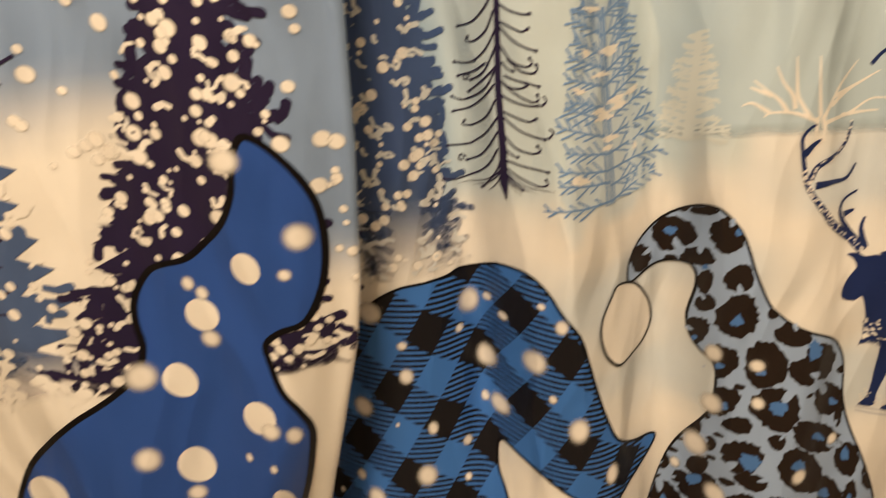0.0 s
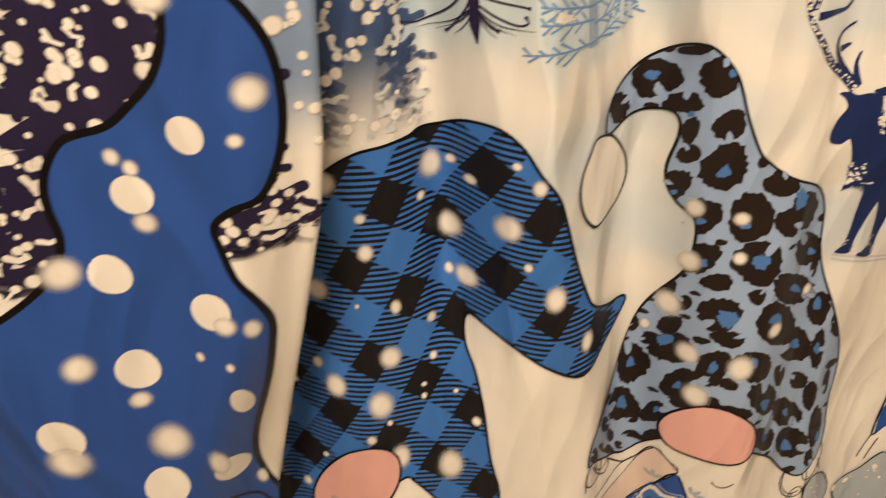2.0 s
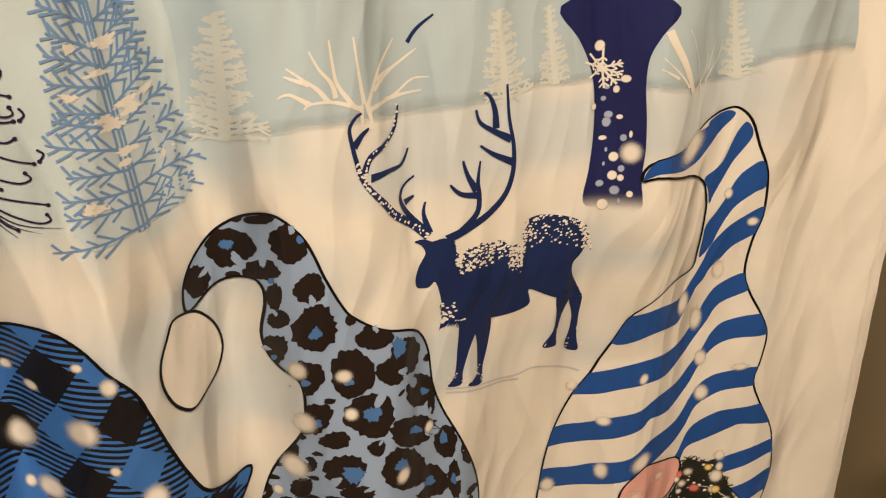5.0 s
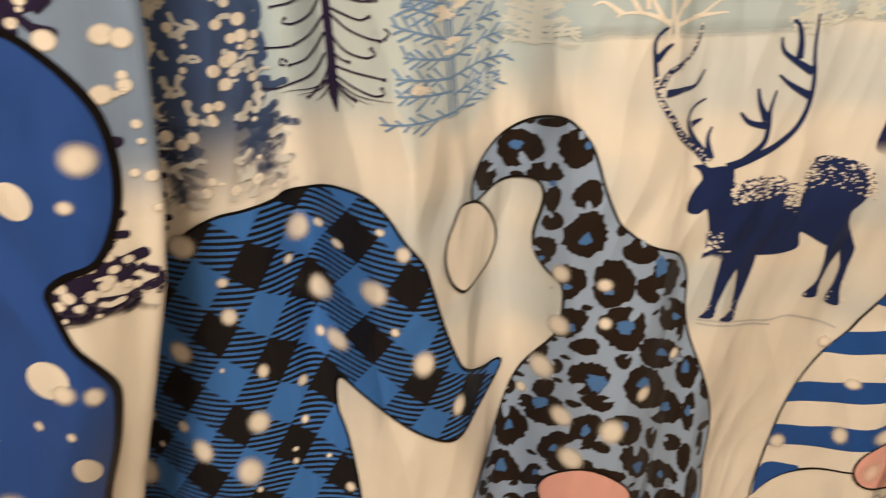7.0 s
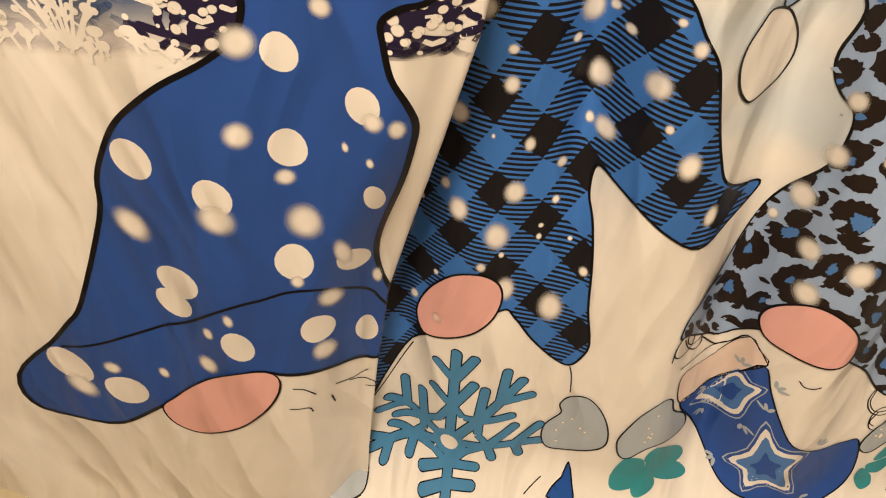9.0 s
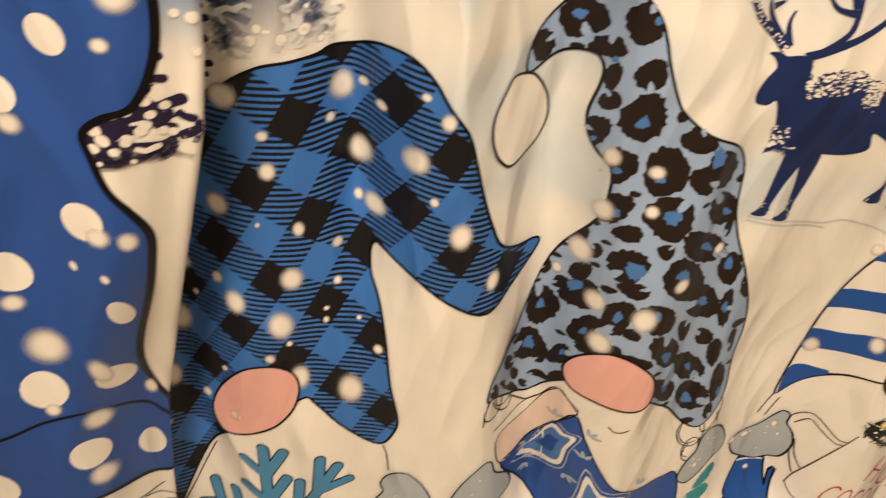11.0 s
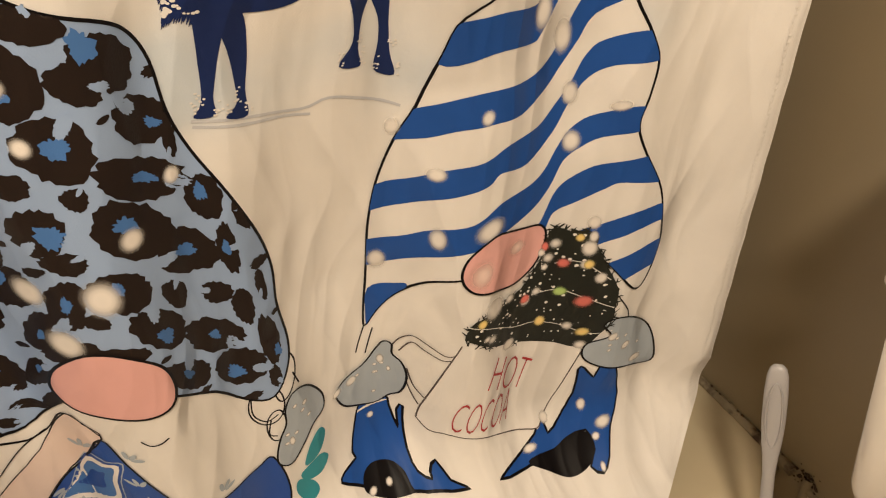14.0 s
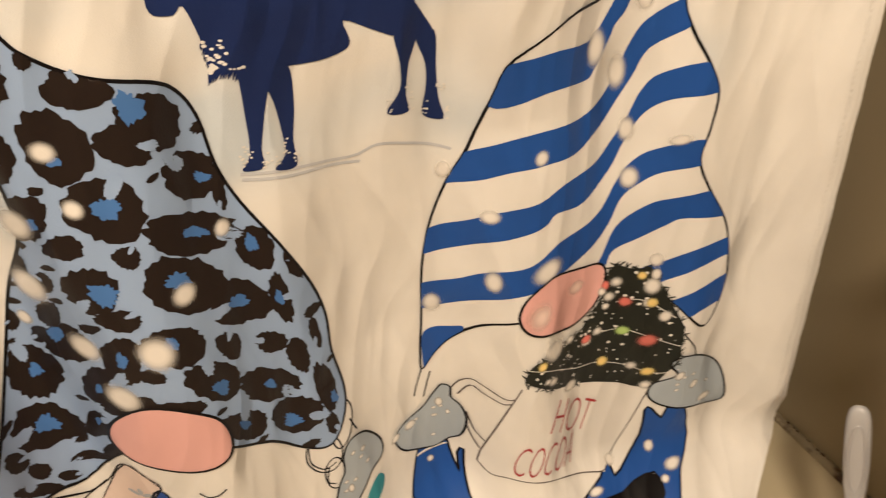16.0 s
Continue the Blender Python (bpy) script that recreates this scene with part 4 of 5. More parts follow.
def pine(axis, mat, layer, rows, seed, dots=2300, lobes=800, slim=0.55, foot=0.0, twig=None, snow=None, rise=0.15):
    """A dense dark printed pine: boughs of blunt fingers, cut by lobes of snow and sprinkled with round flakes; its foot may fade into the drift."""
    fx, fz, tx, tz, half = [a / 1000 for a in axis]
    rnd, bm = random.Random(seed), bmesh.new()

    def strength(x, z):
        return 1.0 if not foot else (z - fz - 0.01 * noise.noise(Vector((x * 60, z * 60, 1)))) / (foot * (tz - fz))

    core = []
    for side in (-1, 1):
        for i in range(30) if side < 0 else reversed(range(30)):
            t = i / 29
            w = half * (1 - t * 0.86) * (slim + (0.14 if i % 2 else -0.12) + 0.12 * rnd.random())
            core.append((fx + (tx - fx) * t + side * w, fz + (tz - fz) * t + 0.006 * rnd.random()))
    tree = fill("printed_tree", core, mat, layer, curtain, cell=0.008, fade=strength)
    for i in range(rows):
        t = (i + rnd.random()) / rows
        for side in (-1, 1):
            w = half * (1 - 0.84 * t)
            x, z = fx + (tx - fx) * t, fz + (tz - fz) * t
            reach = w * (0.70 + 0.36 * rnd.random())
            a = rise + 0.35 * (rnd.random() - 0.5)
            a = a if side > 0 else math.pi - a
            x0 = x + side * w * 0.30
            stem = reach - w * 0.30
            wide = 0.0050 + 0.0030 * rnd.random()
            finger(bm, x0, z, a, stem, wide, layer + 0.3, side * 0.12)
            for k in range(4):
                f = 0.35 + 0.2 * k
                px, pz = x0 + f * stem * math.cos(a), z + f * stem * math.sin(a)
                finger(bm, px, pz, a + rnd.choice((-1, 1)) * (0.55 + 0.5 * rnd.random()), 0.008 + 0.009 * rnd.random(), 0.0045 + 0.002 * rnd.random(), layer + 0.35)
    fade_by(bm, strength)
    tagged(part("branch_fringe", bm, mat, tree), kind="stuff")
    if twig:
        bm = bmesh.new()
        stroke_into(bm, [(fx, fz), (tx, tz)], 0.012, layer + 0.5, (1, 0.5))
        for i in range(rows // 2):
            t = (i + rnd.random()) / rows * 2
            side = 1 if i % 2 else -1
            x, z, w = fx + (tx - fx) * t, fz + (tz - fz) * t, half * (1 - 0.7 * t) * (0.55 + 0.35 * rnd.random())
            x += side * w * 0.35 * rnd.random()
            line = [(x, z), (x + side * w * 0.5, z + w * 0.27), (x + side * w, z + w * (0.45 + 0.25 * rnd.random()))]
            stroke_into(bm, curve([(px * 1000, pz * 1000) for px, pz in line], False), 0.0022, layer + 0.6, (1.3, 0.8))
            stroke_into(bm, [line[1], (line[1][0] + side * w * 0.35, line[1][1] + w * 0.02)], 0.0018, layer + 0.6, (1, 0.8))
        tagged(part("twig", bm, twig, tree), kind="stuff")
    bm = bmesh.new()
    thin = bm.verts.layers.float.new("fade")
    area = half * 0.58 * 2 * (tz - fz)

    def place():
        t = 1 - math.sqrt(rnd.random() * 0.97)
        w = half * (1 - 0.84 * t) * 0.95
        s = 2 * rnd.random() - 1
        return fx + (tx - fx) * t + w * s, fz + (tz - fz) * t, s

    for i in range(int(area * dots)):
        r = rnd.choice((0.0016, 0.002, 0.0026, 0.0032, 0.0038, 0.0046))
        x, z, _ = place()
        disc_into(bm, x, z, r, r * 1.05, layer + 0.9, fade=thin, solid=0.8)
    tagged(part("snow", bm, SNOW, tree), kind="stuff")
    bm = bmesh.new()
    for i in range(int(area * lobes)):
        x, z, s = place()
        a = (rise if s > 0 else math.pi - rise) + (rnd.random() - 0.5) * 1.3
        wide = 0.0022 + 0.0026 * rnd.random()
        long = 0.005 + 0.008 * rnd.random()
        finger(bm, x, z, a, long, wide, layer + 0.92, rnd.choice((-0.4, 0.4)))
        if i % 2:
            finger(bm, x, z, a + rnd.choice((-1, 1)) * 0.9, long * 0.55, wide * 0.9, layer + 0.94)
    tagged(part("snow", bm, snow or WHITE, tree), kind="stuff")
    return tree


def blue_tree(axis):
    """A bushy blue winter tree: pale stem between two lines, boughs of short slanting twigs on a pale blue ground."""
    fx, fz, tx, tz, half = [a / 1000 for a in axis]
    rnd, bm = random.Random(8), bmesh.new()
    outline = []
    for side in (-1, 1):
        for i in range(12) if side < 0 else reversed(range(12)):
            t = i / 11
            outline.append((fx + (tx - fx) * t + side * half * (1 - 0.62 * t) * (0.72 + 0.25 * (i % 2)), fz + 0.002 + (tz - fz) * t))
    tree = fill("printed_tree", outline, PALE_BLUE, 0.5, curtain, cell=0.008)
    stroke("stem", [(fx, fz), ((fx + tx) / 2, (fz + tz) / 2), (tx, tz)], 0.0062, PALE_BLUE, 0.8, tree, (1.1, 0.7))
    for s in (-1, 0.1, 1):
        stroke_into(bm, [(fx + s * 0.0032, fz), (tx + s * 0.002, tz)], 0.0016, 1.1)
    rows = 12
    for i in range(rows):
        t = (i + 0.15) / rows
        for side in (-1, 1):
            x, z = fx + (tx - fx) * t, fz + (tz - fz) * t + 0.005 * rnd.random()
            reach = half * (1.12 - 0.62 * t) * (0.82 + 0.3 * rnd.random())
            a = 0.02 + 0.30 * rnd.random() + 0.45 * t
            dx, dz = side * math.cos(a), math.sin(a)
            stroke_into(bm, [(x, z), (x + dx * reach, z + dz * reach)], 0.0017, 1, (1.2, 0.7))
            for k in range(9):
                f = 0.14 + 0.095 * k
                s = 1 if k % 2 else -1
                b = math.atan2(dz, dx) + s * (0.50 + 0.35 * rnd.random())
                r = (0.008 + 0.008 * rnd.random()) * (1.15 - 0.5 * f)
                p = (x + dx * reach * f, z + dz * reach * f)
                q = (p[0] + math.cos(b) * r, p[1] + math.sin(b) * r)
                stroke_into(bm, [p, q], 0.0017, 1.05, (0.8, 1.0))
    tagged(part("twig", bm, TWIG_BLUE, tree), kind="stuff")
    bm = bmesh.new()
    for i in range(16):
        t, s = rnd.random(), 1.8 * (rnd.random() - 0.5)
        x, z = fx + (tx - fx) * t + s * half * (1 - 0.6 * t), fz + (tz - fz) * t
        disc_into(bm, x, z, 0.003 + 0.005 * rnd.random(), 0.0016 + 0.002 * rnd.random(), 1.2, rag=0.5, seed=i, tilt=0.5 * s)
    tagged(part("snow", bm, WHITE, tree), kind="stuff")


def frosted_bush(x0, z0, width, height, stems, seed, crown=True):
    """Snow-laden stems with round tips, white against the dark trees."""
    rnd, bm = random.Random(seed), bmesh.new()
    for i in range(stems):
        f = (i + 0.5) / stems
        foot = (x0 + width * (0.35 + 0.3 * f if crown else f + 0.09 * (rnd.random() - 0.5)), z0 - 0.008 * rnd.random())
        tip = (x0 + width * (f + 0.08 * (rnd.random() - 0.5)), z0 + height * ((0.62 if crown else 0.25) + (0.38 if crown else 0.75) * rnd.random()) * (1 - (0.8 * (f - 0.5) ** 2 if crown else 0)))
        stroke_into(bm, [foot, tip], 0.0026, 1.2, (1.2, 0.9))
        disc_into(bm, *tip, 0.0042 + 0.0025 * rnd.random(), 0.0042, 1.25)
        side = (foot[0] + (tip[0] - foot[0]) * 0.5, foot[1] + (tip[1] - foot[1]) * 0.5)
        end = (side[0] + 0.009 * rnd.choice((-1, 1)), side[1] + 0.008)
        stroke_into(bm, [side, end], 0.002, 1.2)
        disc_into(bm, *end, 0.0028, 0.0028, 1.25)
    if crown:
        for i in range(9):
            disc_into(bm, x0 + width * (0.2 + 0.6 * rnd.random()), z0 + height * (0.8 + 0.2 * rnd.random()), 0.008, 0.0065, 1.3)
    return tagged(part("printed_bush", bm, WHITE, curtain), kind="stuff")


twigs("printed_tree", PALE_TREE_WEST, PALE_INK, 0.6, 46, 0.0028, 3)
twigs("printed_tree", PALE_TREE_MID, PALE_INK, 0.6, 36, 0.0026, 4)
twigs("printed_tree", PALE_TREE_EAST, PALE_INK, 0.6, 30, 0.0026, 5)
twigs("printed_tree", PALE_TREE_NEAR, PALE_INK, 0.6, 30, 0.0024, 6)
blue_tree(BLUE_TREE)
for lines, first in ((WHITE_TREE, 0.010), (WHITE_TREE_EAST, 0.006)):
    bm = bmesh.new()
    for k, line in enumerate(lines):
        stroke_into(bm, curve(line, False), first if k == 0 else first * 0.36, 0.9, (1.1, 0.9) if k == 0 else (1, 0.3))
    part("printed_tree", bm, WHITE, curtain)
SLATE_SOFT = soft_ink("slate_tree_ink", (0.070, 0.115, 0.25))
PLUM_SOFT = soft_ink("plum_tree_ink", (0.022, 0.016, 0.050))
DEEP_SOFT = soft_ink("deep_blue_tree_ink", (0.055, 0.095, 0.23))
NAVY_SOFT = soft_ink("navy_trunk_ink", (0.018, 0.022, 0.105))
pine(SLATE_PINE, SLATE_SOFT, 0.4, 34, 11, 3000, 1300, slim=0.84, foot=0.10, twig=PLUM, rise=0.3)
pine(PLUM_PINE, PLUM_SOFT, 0.5, 26, 12, 4200, 1700, slim=0.72, foot=0.06, rise=-0.05)
pine(NAVY_PINE, DEEP_SOFT, 0.4, 40, 13, 3600, 3600, slim=0.66, foot=0.30, rise=0.5, snow=ink("frost_ink", (0.62, 0.64, 0.66)))
pine(PLUM_SHRUB, PLUM_SOFT, 0.4, 20, 14, 3000, 2200, slim=0.34, foot=0.15, rise=0.3)
soft_disc("printed_shade", 0.400, 1.050, 0.085, 0.016, soft_ink("lilac_shade_ink", (0.60, 0.57, 0.60)), 0.2, curtain, solid=0.15)
frosted_bush(0.378, 1.046, 0.060, 0.040, 9, 15)
frosted_bush(0.310, 1.036, 0.180, 0.020, 16, 16, crown=False)
rnd = random.Random(17)
for x0, x1, z0, z1, n in ((0.30, 0.60, 1.20, 1.45, 200), (0.60, 0.685, 1.08, 1.40, 130)):
    bm = bmesh.new()
    thin = bm.verts.layers.float.new("fade")
    for i in range(n):
        x, z, r = x0 + (x1 - x0) * rnd.random(), z0 + (z1 - z0) * rnd.random(), rnd.choice((0.0022, 0.003, 0.004, 0.0055))
        disc_into(bm, x, z, r * 1.1, r * 1.1, 1.1, fade=thin, solid=0.7)
    tagged(part("printed_snowfall", bm, SNOW, curtain), kind="stuff")
curl_tree = stroke("printed_tree", curve([(902, 1330)] + CURL_TRUNK[0], False), 0.0064, PLUM, 1.5, curtain, (0.5, 1.0))
fx, fz = [a / 1000 for a in CURL_TRUNK[0][-1]]
stroke("root", [(fx, fz + 0.001), (fx + 0.001, fz - 0.012)], 0.0064, PLUM, 1.5, curl_tree, (1, 0.1))
for k in range(-3, 4):
    if k:
        stroke("root", curve([(fx * 1000, fz * 1000 + 14), (fx * 1000 + 5 * k, fz * 1000 + 2), (fx * 1000 + 13 * k, fz * 1000 - 9 + 2 * abs(k))], False), 0.0012, PLUM, 1.55, curl_tree, (1.1, 0.15))
for line in CURLS + CURLS_WEST + [[(899 + 0.8 * (x - 896), z + 66) for x, z in line] for line in CURLS[1:8] + CURLS_WEST[1:8]]:
    stroke("branch", curve(line, False), 0.0013, PLUM, 1.6, curl_tree, (1.1, 0.9))
    disc("curl", line[-1][0] / 1000, line[-1][1] / 1000, 0.0013, 0.0013, PLUM, 1.7, curl_tree)
low = min(p[1] for p in TRUNK) / 1000
trunk = fill("printed_trunk", curve(TRUNK), NAVY_SOFT, 1, curtain, fade=lambda x, z: (z - low) / 0.016)
DUSK = soft_ink("dusk_snow_ink", (0.36, 0.42, 0.60))
for k, (x, z, rx, rz) in enumerate(TRUNK_DOTS):
    soft_disc("snow_dot", x / 1000, z / 1000, rx / 1000, rz / 1000, DUSK if k % 2 else SNOW, 2, trunk, solid=0.75)
bm = bmesh.new()
for line in SNOWFLAKE_SMALL:
    arm = [(x / 1000, z / 1000) for x, z in line]
    stroke_into(bm, arm, 0.0017, 2)
    for f in (0.45, 0.72):
        (x0, z0), (x1, z1) = arm
        a, r = math.atan2(z1 - z0, x1 - x0), math.hypot(x1 - x0, z1 - z0)
        for s in (-1, 1):
            p = (x0 + (x1 - x0) * f, z0 + (z1 - z0) * f)
            stroke_into(bm, [p, (p[0] + 0.3 * r * math.cos(a + s * 0.8), p[1] + 0.3 * r * math.sin(a + s * 0.8))], 0.0013, 2)
part("snow_star", bm, WHITE, trunk)
for line in SKY_MARK:
    stroke("printed_wing", curve(line, False), 0.0035, NAVY, 1, curtain, (1, 0.4))

DEER_LINE = curve(DEER_BODY, step=3)
deer = fill("printed_reindeer", curve(DEER_BODY, step=3), NAVY, 1, curtain)
for line in DEER_LEGS:
    fill("leg", curve(line), NAVY, 1.2, deer)
for k, line in enumerate(ANTLERS + ANTLERS_RIGHT):
    stroke("antler", curve(line, False), 0.0062 if k in (0, len(ANTLERS)) else 0.0052, NAVY, 1.4, deer, (1.15, 0.3))
bm = bmesh.new()
rnd = random.Random(21)
for a, b, n, spread in ((27, 35, 330, 0.026), (33.5, 39, 330, 0.022), (8, 11, 70, 0.014)):
    for i in range(n):
        t = a + (b - a) * rnd.random() * 0.999
        p, q = DEER_BODY[int(t) % len(DEER_BODY)], DEER_BODY[(int(t) + 1) % len(DEER_BODY)]
        f = t - int(t)
        x, z = (p[0] + (q[0] - p[0]) * f) / 1000, (p[1] + (q[1] - p[1]) * f) / 1000
        r = 0.0004 + 0.0009 * rnd.random()
        drop = spread * rnd.random() ** 1.9
        x, z = x + (drop * 0.8 if a == 8 else 0), z - (0 if a == 8 else drop)
        if inside((x, z - 0.001), DEER_LINE):
            disc_into(bm, x, z, r * 1.3, r, 2)
for line in (ANTLERS[0], ANTLERS[0], ANTLERS[2]):
    for x, z in curve(line, False)[:24]:
        disc_into(bm, x + 0.004 * (rnd.random() - 0.5), z + 0.004 * (rnd.random() - 0.5), 0.0006 + 0.001 * rnd.random(), 0.001, 2)
for line in DEER_LEGS:
    for i in range(22):
        x, z = line[3 + i % 3]
        disc_into(bm, (x + 5 * rnd.random() - 1) / 1000, (z + 11 * rnd.random()) / 1000, 0.0009, 0.0007, 2)
tagged(part("snow", bm, WHITE, deer), kind="stuff")
bm = bmesh.new()
for i in range(26):
    k = 8 + 4 * i / 26
    (x0, z0), (x1, z1) = DEER_BODY[int(k)], DEER_BODY[int(k) + 1]
    x, z = (x0 + (x1 - x0) * (k % 1)) / 1000, (z0 + (z1 - z0) * (k % 1)) / 1000
    stroke_into(bm, [(x + 0.003, z + 0.004), (x - 0.0015, z - 0.004 - 0.002 * rnd.random())], 0.0026, 1.2, (1.2, 0.1))
tagged(part("shaggy_chest", bm, NAVY, deer), kind="stuff")
for line in DEER_TRACK:
    stroke("printed_track", curve(line, False), 0.0022, TRACK, 0.5, curtain)

# ---- printed hats and faces ----
plaid_nodes(PLAID)


def outlined(name, outline, mat, layer, width=0.0028, label="", step=4):
    line = curve(outline, step=step)
    ob = fill(name, line, mat, layer, curtain, label)
    stroke("outline", line, width, BLACK, layer + 1, ob, closed=True)
    return ob


plaid_hat = outlined("printed_hat", PLAID_HAT, PLAID, 4.2, 0.0024, "blue and black plaid hat with ruled checks")
leo_hat = outlined("printed_hat", LEO_HAT, LEO, 3, 0.0021, "pale blue leopard-spotted hat")
stripe_hat = outlined("printed_hat", STRIPE_HAT, WHITE, 3, 0.0021, "blue and white striped hat")
dot_hat = outlined("printed_hat", DOT_HAT, ROYAL, 2.4, 0.0045, "royal blue hat with white dots")
outlined("printed_pompom", POM, WHITE, 3, 0.0020)
for outline in STRIPES_LOW + STRIPES_TOP + STRIPES_LONG:
    fill("stripe", kept(even(curve(outline), 0.003, True), curve(STRIPE_HAT)), STRIPE, 4.2, stripe_hat)
LEO_LINE = curve(LEO_HAT)
for k, (x, z, ax, az, bx, bz) in enumerate(LEO_SPOTS):
    size = 0.0005 * (math.hypot(ax, az) + math.hypot(bx, bz))
    disc("spot", x / 1000, z / 1000, size, size, BROWN, 4.0, leo_hat, rag=0.16, seed=k, within=LEO_LINE, skew=(ax, az, bx, bz))
    if size > 0.007 and k % 3 != 2:
        a = random.Random(k).random() * 6.28
        c, s = 0.8 * math.cos(a), 0.8 * math.sin(a)
        disc("notch", (x + c * ax + s * bx) / 1000, (z + c * az + s * bz) / 1000, size * 0.42, size * 0.2, LEO, 4.3, leo_hat, rag=0.25, seed=k,
             tilt=math.atan2(c * az + s * bz, c * ax + s * bx), within=LEO_LINE)
rnd = random.Random(77)
taken = [(x, z, 0.5 * (math.hypot(ax, az) + math.hypot(bx, bz))) for x, z, ax, az, bx, bz in LEO_SPOTS]
for k in range(4000):
    x, z, r = 975 + 245 * rnd.random(), 640 + 455 * rnd.random(), 3.0 + 4.5 * rnd.random()
    if inside((x / 1000, z / 1000), LEO_LINE) and all(math.hypot(x - a, z - b) > c + r + 3.2 for a, b, c in taken):
        taken.append((x, z, r))
        disc("spot", x / 1000, z / 1000, r / 1000, r / 1000, BROWN, 4.0, leo_hat, rag=0.3, seed=500 + k, within=LEO_LINE, skew=(r * 1.25, 0, 0.2 * r, 0.8 * r))
for k, (x, z, ax, az, bx, bz) in enumerate(LEO_BLUES):
    size = 0.00034 * (math.hypot(ax, az) + math.hypot(bx, bz))
    disc("patch", x / 1000, z / 1000, size, size, MID, 4.6, leo_hat, rag=0.36, seed=100 + k, within=LEO_LINE, skew=(0.68 * ax, 0.68 * az, 0.68 * bx, 0.68 * bz))
DOT_LINE = curve(DOT_HAT)
for k, (x, z, rx, rz) in enumerate(DOTS_CRISP + DOTS_LOW):
    disc("dot", x / 1000, z / 1000, rx / 1000, rz / 1000, WHITE, 3.2, dot_hat, within=DOT_LINE)
for x, z, rx, rz in DOTS_SOFT + DOTS_LOW_SOFT:
    soft_disc("soft_dot", x / 1000, z / 1000, rx / 1000, rz / 1000, SNOW, 3.7, dot_hat)
for line in BRIM_LINE:
    stroke("brim_line", curve(line, False), 0.003, BLACK, 3.5, dot_hat)
for dots, owner in ((SNOW_PLAID, plaid_hat), (FLAKES_PLAID, plaid_hat), (SNOW_LEO, leo_hat), (SNOW_STRIPE + SNOW_TIP, stripe_hat)):
    for x, z, rx, rz in dots:
        soft_disc("snow_dot", x / 1000, z / 1000, rx / 1000, rz / 1000, SNOW, 5.6 if owner is not plaid_hat else 5.8, owner)
SHINE = soft_ink("nose_shine_ink", (0.86, 0.66, 0.60))
for outline, shines in ((NOSE_PLAID, [(733, 690, 7, 9)]), (NOSE_LEO, []), (NOSE_STRIPE, [(1383, 703, 13, 17), (1420, 712, 10, 9)]), (NOSE_DOT, [])):
    nose = outlined("printed_nose", outline, PINK, 6.2, 0.0021)
    for x, z, rx, rz in shines:
        soft_disc("shine", x / 1000, z / 1000, rx / 1000, rz / 1000, SHINE, 6.8, nose, solid=0.05)

# the striped figure and its mug
RED_INK = ink("red_lettering_ink", (0.42, 0.045, 0.05))
FINE = ink("fine_grey_line_ink", (0.10, 0.08, 0.075))
FIR_INK = ink("fir_ink", (0.022, 0.024, 0.020))
TEAL = ink("teal_ink", (0.04, 0.27, 0.33))
BLUSH = ink("blush_ink", (0.76, 0.62, 0.56))
for outline in (COAT_WEST, COAT_EAST):
    outlined("printed_coat", outline, STRIPE, 1, 0.0022, step=2)
for outline in (BOOT_WEST, BOOT_EAST):
    fill("printed_boot", curve(outline), BLACK, 2, curtain)
mug = fill("printed_mug", curve(MUG, step=3), WHITE, 4, curtain)
for line in MUG_LINES:
    stroke("outline", curve(line, False), 0.0012, FINE, 4.5, mug)
fir = fill("printed_fir", curve(FIR, step=2), FIR_INK, 6.5, curtain)
rnd = random.Random(31)
bm = bmesh.new()
rim = curve(FIR, step=3)
for i, (x, z) in enumerate(rim):
    if z > min(p[1] for p in FIR) / 1000 + 0.02:
        for k in range(3):
            a = rnd.random() * 6.3
            stroke_into(bm, [(x, z), (x + 0.0055 * math.cos(a), z + 0.0055 * math.sin(a))], 0.0018, 6.6, (1, 0.3))
tagged(part("needle_fringe", bm, FIR_INK, fir), kind="stuff")
bm = bmesh.new()
cx, cz = sum(p[0] for p in FIR) / len(FIR) / 1000, sum(p[1] for p in FIR) / len(FIR) / 1000
for i in range(130):
    x, z = rim[rnd.randrange(len(rim))]
    t = rnd.random() ** 0.5
    r = rnd.choice((0.0006, 0.0008, 0.001, 0.0016))
    disc_into(bm, cx + (x - cx) * t, cz + (z - cz) * t, r, r, 7)
tagged(part("spark_dust", bm, WHITE, fir), kind="stuff")
for line in LAMP_STRINGS:
    stroke("string", curve(line, False), 0.0008, WHITE, 7, fir)
for i in range(12):
    x, z = rim[rnd.randrange(len(rim))]
    t, r = 0.95 * rnd.random() ** 0.5, 0.003 + 0.004 * rnd.random()
    soft_disc("glow_dot", cx + (x - cx) * t, cz + (z - cz) * t, r, r, SNOW, 7.4, fir, solid=0.1)
for dots, mat in ((LAMPS_WHITE, SNOW), (LAMPS_YELLOW, YELLOW), (LAMPS_RED, RED), (LAMPS_GREEN, GREEN)):
    for x, z, rx, rz in dots:
        soft_disc("lamp_dot", x / 1000, z / 1000, rx / 1000, rz / 1000, mat, 7.5, fir)
